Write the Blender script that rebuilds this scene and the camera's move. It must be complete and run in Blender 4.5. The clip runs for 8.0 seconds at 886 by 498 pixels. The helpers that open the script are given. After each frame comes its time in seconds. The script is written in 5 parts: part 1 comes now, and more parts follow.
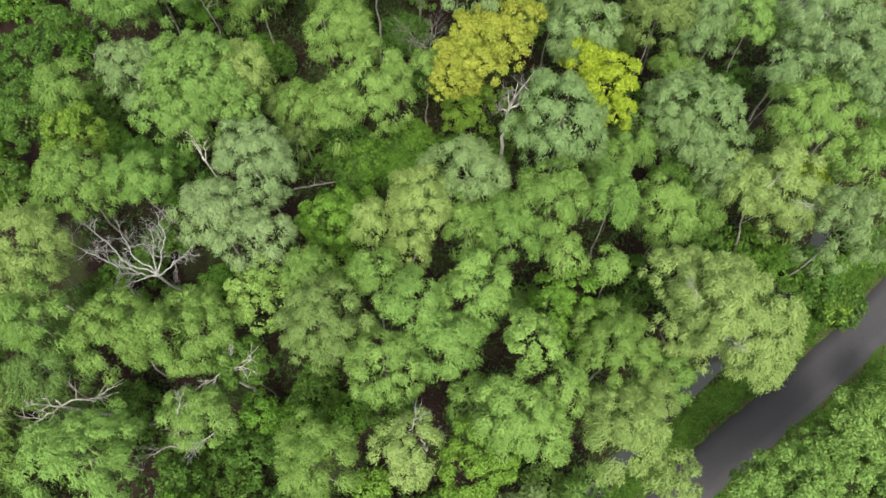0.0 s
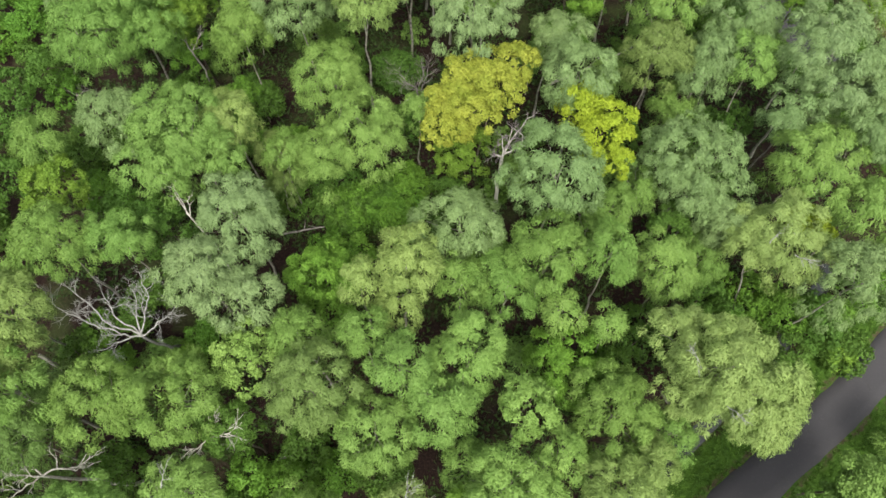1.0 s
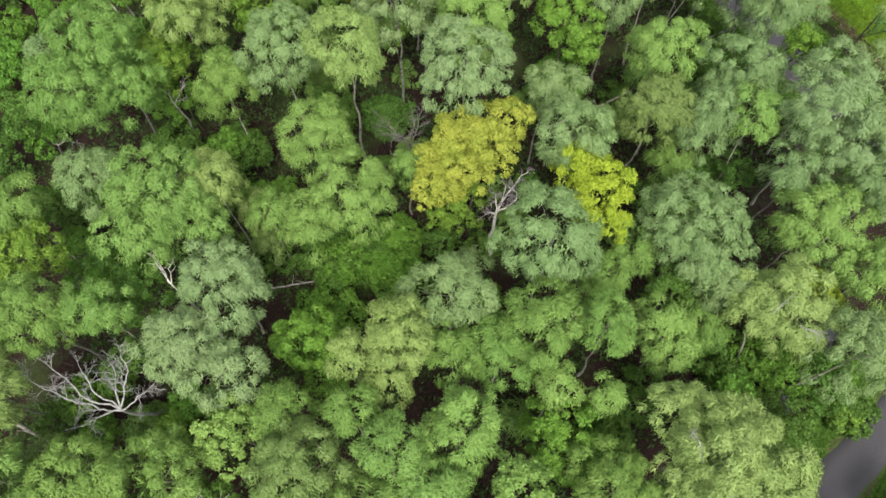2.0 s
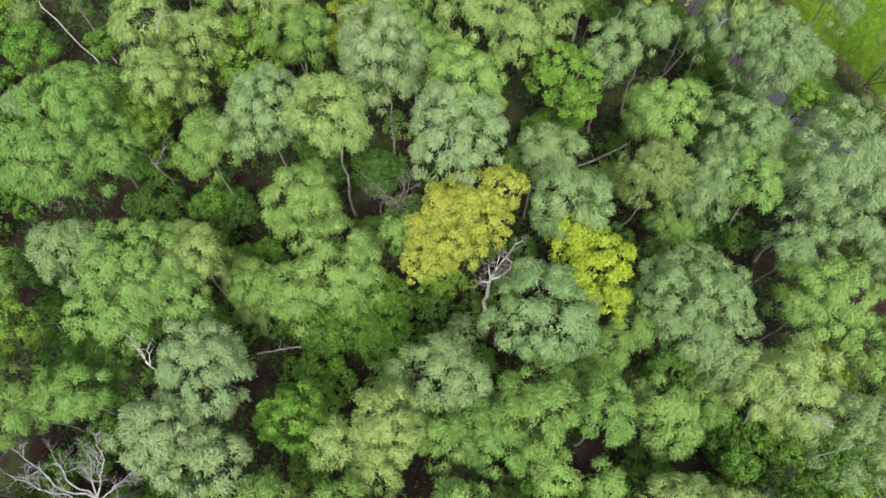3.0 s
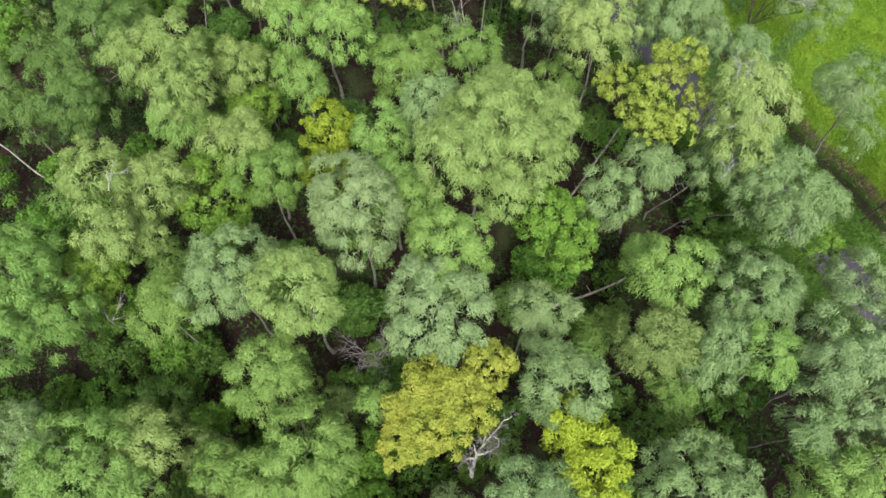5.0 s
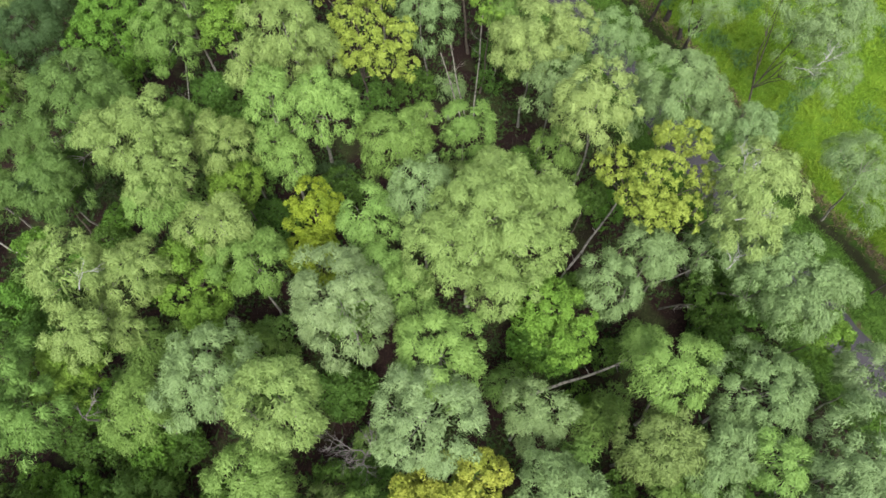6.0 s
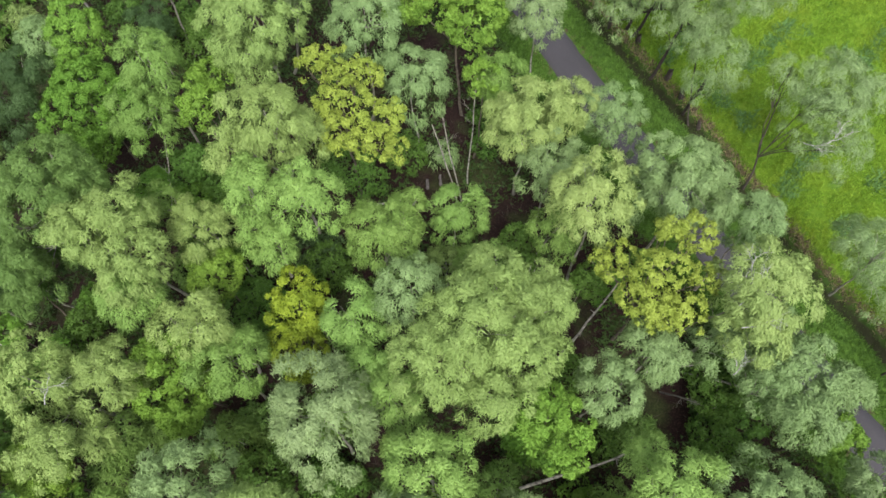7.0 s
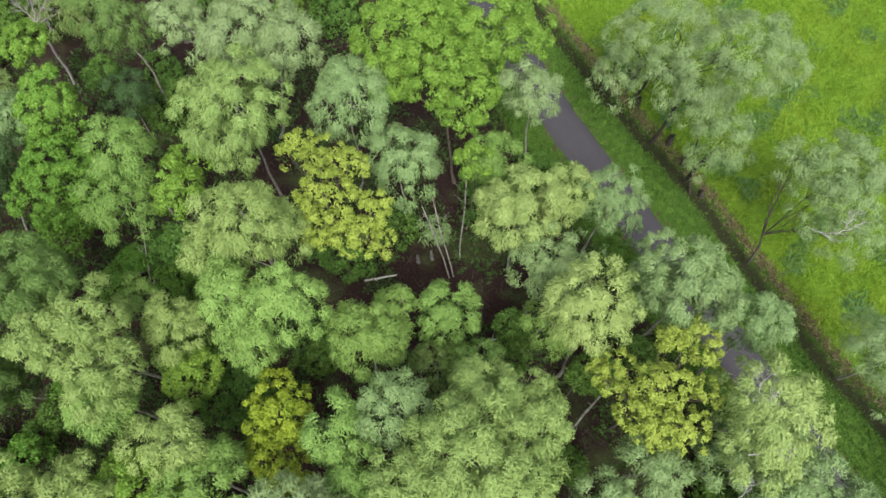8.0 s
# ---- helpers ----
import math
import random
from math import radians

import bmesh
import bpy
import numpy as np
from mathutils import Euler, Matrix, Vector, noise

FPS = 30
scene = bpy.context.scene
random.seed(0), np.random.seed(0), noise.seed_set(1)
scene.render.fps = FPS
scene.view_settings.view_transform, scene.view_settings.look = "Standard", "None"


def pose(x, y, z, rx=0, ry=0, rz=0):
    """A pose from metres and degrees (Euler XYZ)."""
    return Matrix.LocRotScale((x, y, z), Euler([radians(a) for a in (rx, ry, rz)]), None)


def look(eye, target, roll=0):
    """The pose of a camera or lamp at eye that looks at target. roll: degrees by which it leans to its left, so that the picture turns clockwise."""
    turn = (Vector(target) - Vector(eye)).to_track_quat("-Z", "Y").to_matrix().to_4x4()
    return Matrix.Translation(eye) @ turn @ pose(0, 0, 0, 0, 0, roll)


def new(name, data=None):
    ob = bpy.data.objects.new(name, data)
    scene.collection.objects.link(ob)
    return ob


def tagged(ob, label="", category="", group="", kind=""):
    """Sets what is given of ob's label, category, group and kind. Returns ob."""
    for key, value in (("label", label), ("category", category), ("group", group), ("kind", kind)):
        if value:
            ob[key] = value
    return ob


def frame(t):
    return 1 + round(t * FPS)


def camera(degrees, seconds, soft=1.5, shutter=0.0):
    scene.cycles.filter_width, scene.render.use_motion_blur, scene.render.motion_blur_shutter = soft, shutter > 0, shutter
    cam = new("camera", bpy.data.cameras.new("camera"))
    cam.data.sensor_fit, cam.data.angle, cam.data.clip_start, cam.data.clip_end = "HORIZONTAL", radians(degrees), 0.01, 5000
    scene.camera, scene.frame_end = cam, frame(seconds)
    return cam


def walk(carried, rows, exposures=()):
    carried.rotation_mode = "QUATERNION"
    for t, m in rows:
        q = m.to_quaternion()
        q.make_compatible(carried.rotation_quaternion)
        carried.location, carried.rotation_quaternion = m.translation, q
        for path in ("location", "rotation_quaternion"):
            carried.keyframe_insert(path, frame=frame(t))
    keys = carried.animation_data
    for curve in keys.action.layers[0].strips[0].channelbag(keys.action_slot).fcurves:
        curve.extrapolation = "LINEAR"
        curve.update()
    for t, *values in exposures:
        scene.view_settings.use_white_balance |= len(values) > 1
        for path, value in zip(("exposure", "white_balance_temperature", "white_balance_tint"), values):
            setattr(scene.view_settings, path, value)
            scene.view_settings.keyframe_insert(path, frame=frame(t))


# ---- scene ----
cam = camera(61.8, 8.0, soft=1.55)
# seconds, eye, yaw, pitch, roll
PATH = [
    (0.0, -0.000, -0.000, 45.301, -0.000, -67.283, 0.175),
    (0.5, 0.180, 1.617, 45.313, -0.028, -67.354, -0.055),
    (1.0, 0.371, 3.367, 45.310, -0.122, -67.401, -0.195),
    (1.5, 0.577, 5.248, 45.305, -0.240, -67.445, -0.281),
    (2.0, 0.802, 7.253, 45.303, -0.354, -67.498, -0.338),
    (2.5, 1.042, 9.373, 45.307, -0.450, -67.562, -0.381),
    (3.0, 1.296, 11.595, 45.316, -0.523, -67.633, -0.418),
    (3.5, 1.561, 13.905, 45.327, -0.577, -67.706, -0.450),
    (4.0, 1.831, 16.290, 45.337, -0.618, -67.770, -0.476),
    (4.5, 2.103, 18.736, 45.340, -0.659, -67.819, -0.490),
    (5.0, 2.376, 21.232, 45.333, -0.709, -67.845, -0.486),
    (5.5, 2.647, 23.773, 45.315, -0.776, -67.847, -0.461),
    (6.0, 2.918, 26.354, 45.286, -0.863, -67.830, -0.412),
    (6.5, 3.193, 28.980, 45.251, -0.966, -67.809, -0.341),
    (7.0, 3.481, 31.661, 45.220, -1.069, -67.806, -0.256),
    (7.5, 3.793, 34.415, 45.206, -1.145, -67.861, -0.174),
    (8.0, 4.148, 37.270, 45.233, -1.152, -68.024, -0.120),
]


def aimed(x, y, z, yaw, pitch, roll):
    a, b = radians(yaw), radians(pitch)
    ahead = (-math.sin(a) * math.cos(b), math.cos(a) * math.cos(b), math.sin(b))
    return look((x, y, z), (x + ahead[0], y + ahead[1], z + ahead[2]), roll)


walk(cam, [(t, aimed(*row)) for t, *row in PATH], exposures=[(0.0, 1.37, 6880, 3.5), (1.5, 1.40, 6800, 4.5), (3.0, 1.45, 6430, 9.5), (8.0, 1.49, 6480, 10)])

# ---- light: a bright overcast sky ----
SUN_UP, SUN_TURN = 60.0, 175.0
world = bpy.data.worlds.new("sky")
scene.world = world
world.use_nodes = True
nt = world.node_tree
sky = nt.nodes.new("ShaderNodeTexSky")
sky.sky_type = "NISHITA"
sky.sun_disc = False
sky.sun_elevation, sky.sun_rotation = radians(SUN_UP), radians(SUN_TURN)
sky.dust_density, sky.air_density, sky.ozone_density = 4.0, 1.0, 1.0
grey = nt.nodes.new("ShaderNodeHueSaturation")
grey.inputs["Saturation"].default_value = 0.4
nt.links.new(sky.outputs["Color"], grey.inputs["Color"])
nt.links.new(grey.outputs["Color"], nt.nodes["Background"].inputs["Color"])
nt.nodes["Background"].inputs["Strength"].default_value = 0.12
sun = new("sun", bpy.data.lights.new("sun", "SUN"))
sun.data.energy, sun.data.angle, sun.data.color = 1.5, radians(20), (1.0, 0.965, 0.91)
sa, sb = radians(SUN_TURN), radians(SUN_UP)
sun.matrix_world = look((0, 0, 90), (-math.sin(sa) * math.cos(sb), -math.cos(sa) * math.cos(sb), 90 - math.sin(sb)))


# ---- materials ----
class Nodes:
    """A material's node tree, with short ways to add and join nodes."""

    def __init__(self, name):
        self.mat = bpy.data.materials.new(name)
        self.mat.use_nodes = True
        self.tree = self.mat.node_tree
        self.bsdf = self.tree.nodes["Principled BSDF"]
        self.out = self.tree.nodes["Material Output"]

    def add(self, kind, **values):
        n = self.tree.nodes.new(kind)
        for k, v in values.items():
            n.inputs[k.replace("_", " ")].default_value = v
        return n

    def join(self, a, b):
        self.tree.links.new(a, b)

    def noise(self, scale, detail=3.0, rough=0.55):
        n = self.add("ShaderNodeTexNoise", Scale=scale, Detail=detail, Roughness=rough)
        co = self.tree.nodes.new("ShaderNodeTexCoord")
        self.join(co.outputs["Object"], n.inputs["Vector"])
        return n.outputs["Fac"]

    def ramp(self, fac, *stops):
        n = self.tree.nodes.new("ShaderNodeValToRGB")
        e = n.color_ramp.elements
        while len(e) < len(stops):
            e.new(0.5)
        for el, (pos, col) in zip(e, stops):
            el.position, el.color = pos, (*col, 1)
        self.join(fac, n.inputs["Fac"])
        return n.outputs["Color"]

    def span(self, fac, a, b, lo=0.0, hi=1.0):
        n = self.tree.nodes.new("ShaderNodeMapRange")
        for i, v in enumerate((a, b, lo, hi)):
            n.inputs[i + 1].default_value = v
        self.join(fac, n.inputs[0])
        return n.outputs[0]

    def mix(self, fac, a, b, blend="MIX"):
        n = self.tree.nodes.new("ShaderNodeMix")
        n.data_type, n.blend_type = "RGBA", blend
        if isinstance(fac, float):
            n.inputs[0].default_value = fac
        else:
            self.join(fac, n.inputs[0])
        for v, slot in ((a, n.inputs[6]), (b, n.inputs[7])):
            if isinstance(v, tuple):
                slot.default_value = (*v, 1)
            else:
                self.join(v, slot)
        return n.outputs[2]

    def bump(self, height, strength=0.5, distance=0.02):
        n = self.add("ShaderNodeBump", Strength=strength, Distance=distance)
        self.join(height, n.inputs["Height"])
        self.join(n.outputs["Normal"], self.bsdf.inputs["Normal"])

    def finish(self, color, rough=0.8, specular=0.3):
        self.join(color, self.bsdf.inputs["Base Color"]) if not isinstance(color, tuple) else None
        self.bsdf.inputs["Roughness"].default_value = rough
        self.bsdf.inputs["Specular IOR Level"].default_value = specular
        return self.mat


def leaf_material(name, color, other, thin=0.13):
    """Leaves: a tone that wanders from twig to twig and from bough to bough, thin enough to let light through."""
    m = Nodes(name)
    geo = m.tree.nodes.new("ShaderNodeNewGeometry")
    info = m.tree.nodes.new("ShaderNodeObjectInfo")
    base = m.mix(m.span(m.noise(0.9, 2.0), 0.35, 0.7), color, other)
    hsv = m.tree.nodes.new("ShaderNodeHueSaturation")
    m.join(base, hsv.inputs["Color"])
    m.join(m.span(geo.outputs["Random Per Island"], 0, 1, 0.88, 1.12), hsv.inputs["Value"])
    m.join(m.span(info.outputs["Random"], 0, 1, 0.495, 0.508), hsv.inputs["Hue"])
    col = hsv.outputs["Color"]
    m.finish(col, 0.62, 0.18)
    tr = m.tree.nodes.new("ShaderNodeBsdfTranslucent")
    warm = m.mix(0.5, col, (0.3, 0.42, 0.05), "MIX")
    m.join(warm, tr.inputs["Color"])
    sh = m.tree.nodes.new("ShaderNodeMixShader")
    sh.inputs[0].default_value = thin
    m.join(m.bsdf.outputs[0], sh.inputs[1])
    m.join(tr.outputs[0], sh.inputs[2])
    m.join(sh.outputs[0], m.out.inputs["Surface"])
    return m.mat


LEAVES = {
    "green": (leaf_material("green_leaves", (0.148, 0.245, 0.058), (0.113, 0.202, 0.042)), "mid-green"),
    "light": (leaf_material("light_leaves", (0.185, 0.296, 0.073), (0.142, 0.242, 0.055)), "light yellowish-green"),
    "pale": (leaf_material("pale_leaves", (0.203, 0.286, 0.084), (0.157, 0.229, 0.062)), "pale dull-green"),
    "straw": (leaf_material("straw_leaves", (0.234, 0.315, 0.099), (0.187, 0.265, 0.077)), "pale straw-green"),
    "silver": (leaf_material("silver_leaves", (0.177, 0.261, 0.103), (0.139, 0.212, 0.077)), "silvery blue-green"),
    "deep": (leaf_material("deep_leaves", (0.109, 0.178, 0.046), (0.083, 0.143, 0.033)), "deep green"),
    "white": (leaf_material("grey_leaves", (0.195, 0.273, 0.118), (0.156, 0.227, 0.089)), "grey-green"),
    "willow": (leaf_material("willow_leaves", (0.182, 0.258, 0.11), (0.145, 0.215, 0.08)), "thin grey-green"),
    "olive": (leaf_material("olive_leaves", (0.152, 0.219, 0.066), (0.12, 0.179, 0.048)), "dull olive-green"),
    "mint": (leaf_material("mint_leaves", (0.166, 0.267, 0.067), (0.127, 0.218, 0.049)), "fresh mint-green"),
    "vivid": (leaf_material("vivid_leaves", (0.102, 0.207, 0.028), (0.073, 0.16, 0.02)), "vivid green"),
    "fresh": (leaf_material("fresh_leaves", (0.137, 0.244, 0.035), (0.098, 0.192, 0.026)), "fresh bright-green"),
    "moss": (leaf_material("moss_leaves", (0.074, 0.146, 0.025), (0.055, 0.113, 0.018)), "deep moss-green"),
    "dark": (leaf_material("dark_leaves", (0.051, 0.092, 0.031), (0.037, 0.072, 0.023)), "dark green"),
    "lime": (leaf_material("lime_leaves", (0.135, 0.232, 0.032), (0.098, 0.182, 0.024)), "yellowish-green"),
    "chartreuse": (leaf_material("chartreuse_leaves", (0.20, 0.275, 0.025), (0.13, 0.20, 0.018)), "bright chartreuse"),
    "yellow": (leaf_material("yellow_leaves", (0.258, 0.335, 0.03), (0.19, 0.27, 0.022)), "bright lemon-yellow"),
    "amber": (leaf_material("amber_leaves", (0.275, 0.3, 0.047), (0.197, 0.24, 0.034)), "amber-yellow"),
    "gold": (leaf_material("gold_leaves", (0.235, 0.295, 0.05), (0.17, 0.228, 0.034)), "golden-green"),
}


def bark_material(name, light, dark, scale=3.0):
    m = Nodes(name)
    co = m.tree.nodes.new("ShaderNodeTexCoord")
    mp = m.tree.nodes.new("ShaderNodeMapping")
    mp.inputs["Scale"].default_value = (1.0, 1.0, 2.6)
    m.join(co.outputs["Object"], mp.inputs["Vector"])
    n = m.add("ShaderNodeTexNoise", Scale=scale, Detail=5.0, Roughness=0.6)
    m.join(mp.outputs[0], n.inputs["Vector"])
    col = m.ramp(n.outputs["Fac"], (0.36, dark), (0.5, light), (0.7, tuple(c * 1.15 for c in light)))
    m.bump(n.outputs["Fac"], 0.6, 0.02)
    return m.finish(col, 0.8, 0.2)


BIRCH = bark_material("birch_bark", (0.26, 0.245, 0.215), (0.07, 0.062, 0.055))
BROWN = bark_material("brown_bark", (0.12, 0.10, 0.08), (0.045, 0.036, 0.03))
BLACK = bark_material("wet_dark_bark", (0.055, 0.045, 0.04), (0.02, 0.017, 0.015))
BLEACHED = bark_material("bleached_wood", (0.40, 0.38, 0.35), (0.22, 0.19, 0.17), 5.0)
WHITE_WOOD = bark_material("white_dead_wood", (0.50, 0.48, 0.45), (0.28, 0.25, 0.24), 5.0)
DEAD_GREY = bark_material("silvery_dead_wood", (0.29, 0.285, 0.28), (0.14, 0.13, 0.125), 5.0)
PURPLE_TWIGS = bark_material("purplish_twigs", (0.27, 0.235, 0.25), (0.14, 0.115, 0.125), 5.0)
GREY_WOOD = bark_material("grey_dead_wood", (0.22, 0.20, 0.195), (0.10, 0.085, 0.08), 5.0)


def ground_material():
    """Leaf litter under the trees, grass on the verges and the meadow, mud in the ditches, shade painted along the long
    ditch's bottom.
    """
    m = Nodes("forest_ground")
    fine, broad, mid = m.noise(9.0, 6.0, 0.7), m.noise(0.35, 4.0), m.noise(2.2, 4.0)
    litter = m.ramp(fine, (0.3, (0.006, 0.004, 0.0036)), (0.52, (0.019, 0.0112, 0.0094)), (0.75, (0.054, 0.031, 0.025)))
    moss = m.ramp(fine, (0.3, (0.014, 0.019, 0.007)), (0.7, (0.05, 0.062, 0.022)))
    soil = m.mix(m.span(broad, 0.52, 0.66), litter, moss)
    grass = m.ramp(mid, (0.3, (0.042, 0.09, 0.008)), (0.5, (0.072, 0.135, 0.011)), (0.75, (0.11, 0.165, 0.018)))
    grass = m.mix(m.span(m.noise(0.22, 5.0, 0.65), 0.42, 0.66), grass, (0.084, 0.145, 0.012))
    grass = m.mix(m.span(m.noise(0.8, 5.0, 0.7), 0.58, 0.68, 0.0, 0.8), grass, (0.045, 0.105, 0.02))
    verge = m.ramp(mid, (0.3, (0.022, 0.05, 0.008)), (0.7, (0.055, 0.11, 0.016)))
    mud = m.ramp(fine, (0.3, (0.022, 0.017, 0.011)), (0.7, (0.09, 0.07, 0.045)))

    def zone(name, spread):
        a = m.tree.nodes.new("ShaderNodeAttribute")
        a.attribute_name = name
        n = m.tree.nodes.new("ShaderNodeMath")
        n.operation = "ADD"
        m.join(a.outputs["Fac"], n.inputs[0])
        m.join(m.span(mid, 0.3, 0.7, -spread, spread), n.inputs[1])
        return m.span(n.outputs[0], 0.35, 0.65)

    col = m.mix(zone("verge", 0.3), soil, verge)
    col = m.mix(zone("meadow", 0.25), col, grass)
    col = m.mix(zone("mud", 0.3), col, mud)
    # dark soil of the ditch bottom, with the ditch's shade in its colour
    col = m.mix(zone("bed_shade", 0.15), col, (0.018, 0.02, 0.009))
    m.bump(fine, 0.8, 0.05)
    return m.finish(col, 0.95, 0.1)


def asphalt_material():
    m = Nodes("asphalt")
    fine, broad = m.noise(60.0, 4.0, 0.7), m.noise(0.5, 4.0)
    col = m.mix(m.span(broad, 0.35, 0.7), (0.034, 0.032, 0.037), (0.040, 0.037, 0.043))
    col = m.mix(m.span(fine, 0.35, 0.7, 0.0, 0.5), col, (0.025, 0.023, 0.026))
    col = m.mix(m.span(m.noise(9.0, 5.0, 0.75), 0.56, 0.72, 0.0, 0.55), col, (0.075, 0.068, 0.066))
    col = m.mix(m.span(m.noise(2.2, 5.0, 0.7), 0.58, 0.7, 0.0, 0.5), col, (0.024, 0.023, 0.022))
    m.bump(fine, 0.4, 0.006)
    return m.finish(col, 0.75, 0.35)


def water_material():
    m = Nodes("ditch_water")
    m.bsdf.inputs["Base Color"].default_value = (0.02, 0.022, 0.02, 1)
    m.bump(m.noise(3.0, 2.0), 0.05, 0.02)
    return m.finish((0, 0, 0), 0.06, 0.6)


def blade_material(name, a, b, tip):
    m = Nodes(name)
    geo = m.tree.nodes.new("ShaderNodeNewGeometry")
    col = m.mix(geo.outputs["Random Per Island"], a, b)
    col = m.mix(m.span(m.noise(0.25, 4.0), 0.45, 0.68), col, tip)
    return m.finish(col, 0.7, 0.25)


GROUND, ASPHALT, WATER = ground_material(), asphalt_material(), water_material()
MEADOW_GRASS = blade_material("meadow_grass", (0.09, 0.19, 0.011), (0.148, 0.255, 0.016), (0.16, 0.236, 0.016))
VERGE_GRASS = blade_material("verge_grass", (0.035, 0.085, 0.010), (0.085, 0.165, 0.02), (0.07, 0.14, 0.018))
STALKS = blade_material("dead_stalks", (0.03, 0.024, 0.018), (0.075, 0.06, 0.045), (0.05, 0.04, 0.03))
MEADOW_WEEDS = blade_material("meadow_weeds", (0.05, 0.115, 0.03), (0.085, 0.165, 0.05), (0.065, 0.14, 0.04))
DRY_GRASS = blade_material("dry_grass", (0.12, 0.095, 0.055), (0.24, 0.20, 0.11), (0.16, 0.13, 0.07))
FERN = blade_material("fern", (0.018, 0.042, 0.008), (0.042, 0.08, 0.014), (0.034, 0.066, 0.012))

# ---- the plan: cycle path, ditches, meadow ----
ROUTE = [(4, -8), (11.6, 1.2), (15.6, 4.9), (20.2, 8.3), (25.4, 12.3), (28.8, 15.3), (32.4, 18.6), (35.2, 23.5), (34.2, 29.5), (29.4, 36.4), (26.4, 41.3), (18.2, 56), (15.7, 60.3), (12.4, 66.5), (8.6, 75), (4, 86), (-2, 100)]
DITCH = [(41, 20), (37.5, 31), (31.4, 42.5), (28.7, 46.5), (26.7, 49.75), (24.2, 54.7), (22.3, 58.3), (20.4, 61.4), (18.5, 64.2), (17.1, 66.5), (14.6, 70.9), (10.2, 79), (4, 94)]
# openings in the wood where the floor shows: x, y, radius
CLEARINGS = [(8.0, 53.1, 2.4), (-23.8, 18.9, 2.2), (2.9, 54.0, 2.1), (17.2, 39.6, 2.0), (11.6, 44.4, 1.9), (0.4, 56.2, 1.8), (-19.1, 15.8, 1.6), (-0.5, 10.6, 1.6), (-0.2, 38.7, 1.6), (12.0, 48.7, 1.5), (12.0, 39.6, 1.5), (-16.9, 17.7, 1.5), (-7.2, 61.7, 1.4), (-3.5, 52.2, 1.4), (5.3, 59.8, 1.4), (-0.8, 53.3, 1.4), (19.1, 38.1, 1.4), (15.2, 30.7, 1.3), (20.7, 28.3, 1.3), (-4.9, 6.9, 1.3), (-0.8, 8.6, 1.2), (-3.3, 33.0, 1.2), (9.7, 17.8, 1.2), (-9.7, 21.6, 1.1), (6.5, 41.5, 1.1), (-20.0, 32.1, 1.1), (-15.4, 9.9, 1.1), (13.2, 45.3, 1.1), (-0.7, 36.3, 1.1), (15.2, 35.0, 1.1)]
WET = [(2, -6), (8.6, 3.2), (12.6, 7.3), (16.2, 10.5), (19.4, 13.4), (23.5, 17.4), (26, 21)]


def smooth_line(points, step=0.5):
    """A rounded line through the points, in even steps."""
    pts = [points[0], *points, points[-1]]
    out = []
    for a, b, c, d in zip(pts, pts[1:], pts[2:], pts[3:]):
        a, b, c, d = (np.array(v, float) for v in (a, b, c, d))
        n = max(2, int(np.linalg.norm(c - b) / step))
        for i in range(n):
            t = i / n
            out.append(0.5 * (2 * b + (c - a) * t + (2 * a - 5 * b + 4 * c - d) * t**2 + (3 * b - a - 3 * c + d) * t**3))
    return np.array(out + [np.array(points[-1], float)])


def off_line(line, xy):
    """The distance from each place to a line."""
    best = np.full(len(xy), 1e9)
    for a, b in zip(line[:-1], line[1:]):
        ab = b - a
        t = np.clip(((xy - a) @ ab) / (ab @ ab), 0, 1)
        best = np.minimum(best, np.hypot(*(xy - a - t[:, None] * ab).T))
    return best


ROUTE_LINE, DITCH_LINE, WET_LINE = smooth_line(ROUTE), smooth_line(DITCH, 1.0), smooth_line(WET, 1.0)


def waves(xy):
    x, y = xy[:, 0], xy[:, 1]
    return 0.06 * np.sin(x * 0.7 + 1.3 * np.sin(y * 0.4)) + 0.05 * np.sin(y * 0.9 + 1.7 * np.sin(x * 0.53)) + 0.03 * np.sin(x * 2.1 + y * 1.7)


def lay(xy):
    """Height of the ground."""
    xy = np.asarray(xy, float).reshape(-1, 2)
    road, dd, dw = off_line(ROUTE_LINE[::3], xy), off_line(DITCH_LINE, xy), off_line(WET_LINE, xy)
    z = waves(xy) * np.clip((road - 1.5) / 3, 0.05, 1)
    return z - 0.8 * np.exp(-((dd / 0.7) ** 2)) - 0.55 * np.exp(-((dw / 0.8) ** 2))


def beyond_ditch(xy):
    """How far a place lies on the meadow's side of the long ditch."""
    order = np.argsort(DITCH_LINE[:, 1])
    return xy[:, 0] - np.interp(xy[:, 1], DITCH_LINE[order, 1], DITCH_LINE[order, 0])


def mesh_from(name, verts, faces, corners):
    """A mesh out of arrays, all of whose faces have the same number of corners."""
    me = bpy.data.meshes.new(name)
    n = len(faces)
    me.vertices.add(len(verts))
    me.vertices.foreach_set("co", np.ascontiguousarray(verts, np.float32).ravel())
    me.loops.add(n * corners)
    me.loops.foreach_set("vertex_index", np.ascontiguousarray(faces, np.int32).ravel())
    me.polygons.add(n)
    me.polygons.foreach_set("loop_start", np.arange(0, n * corners, corners, dtype=np.int32))
    me.update(calc_edges=True)
    return me


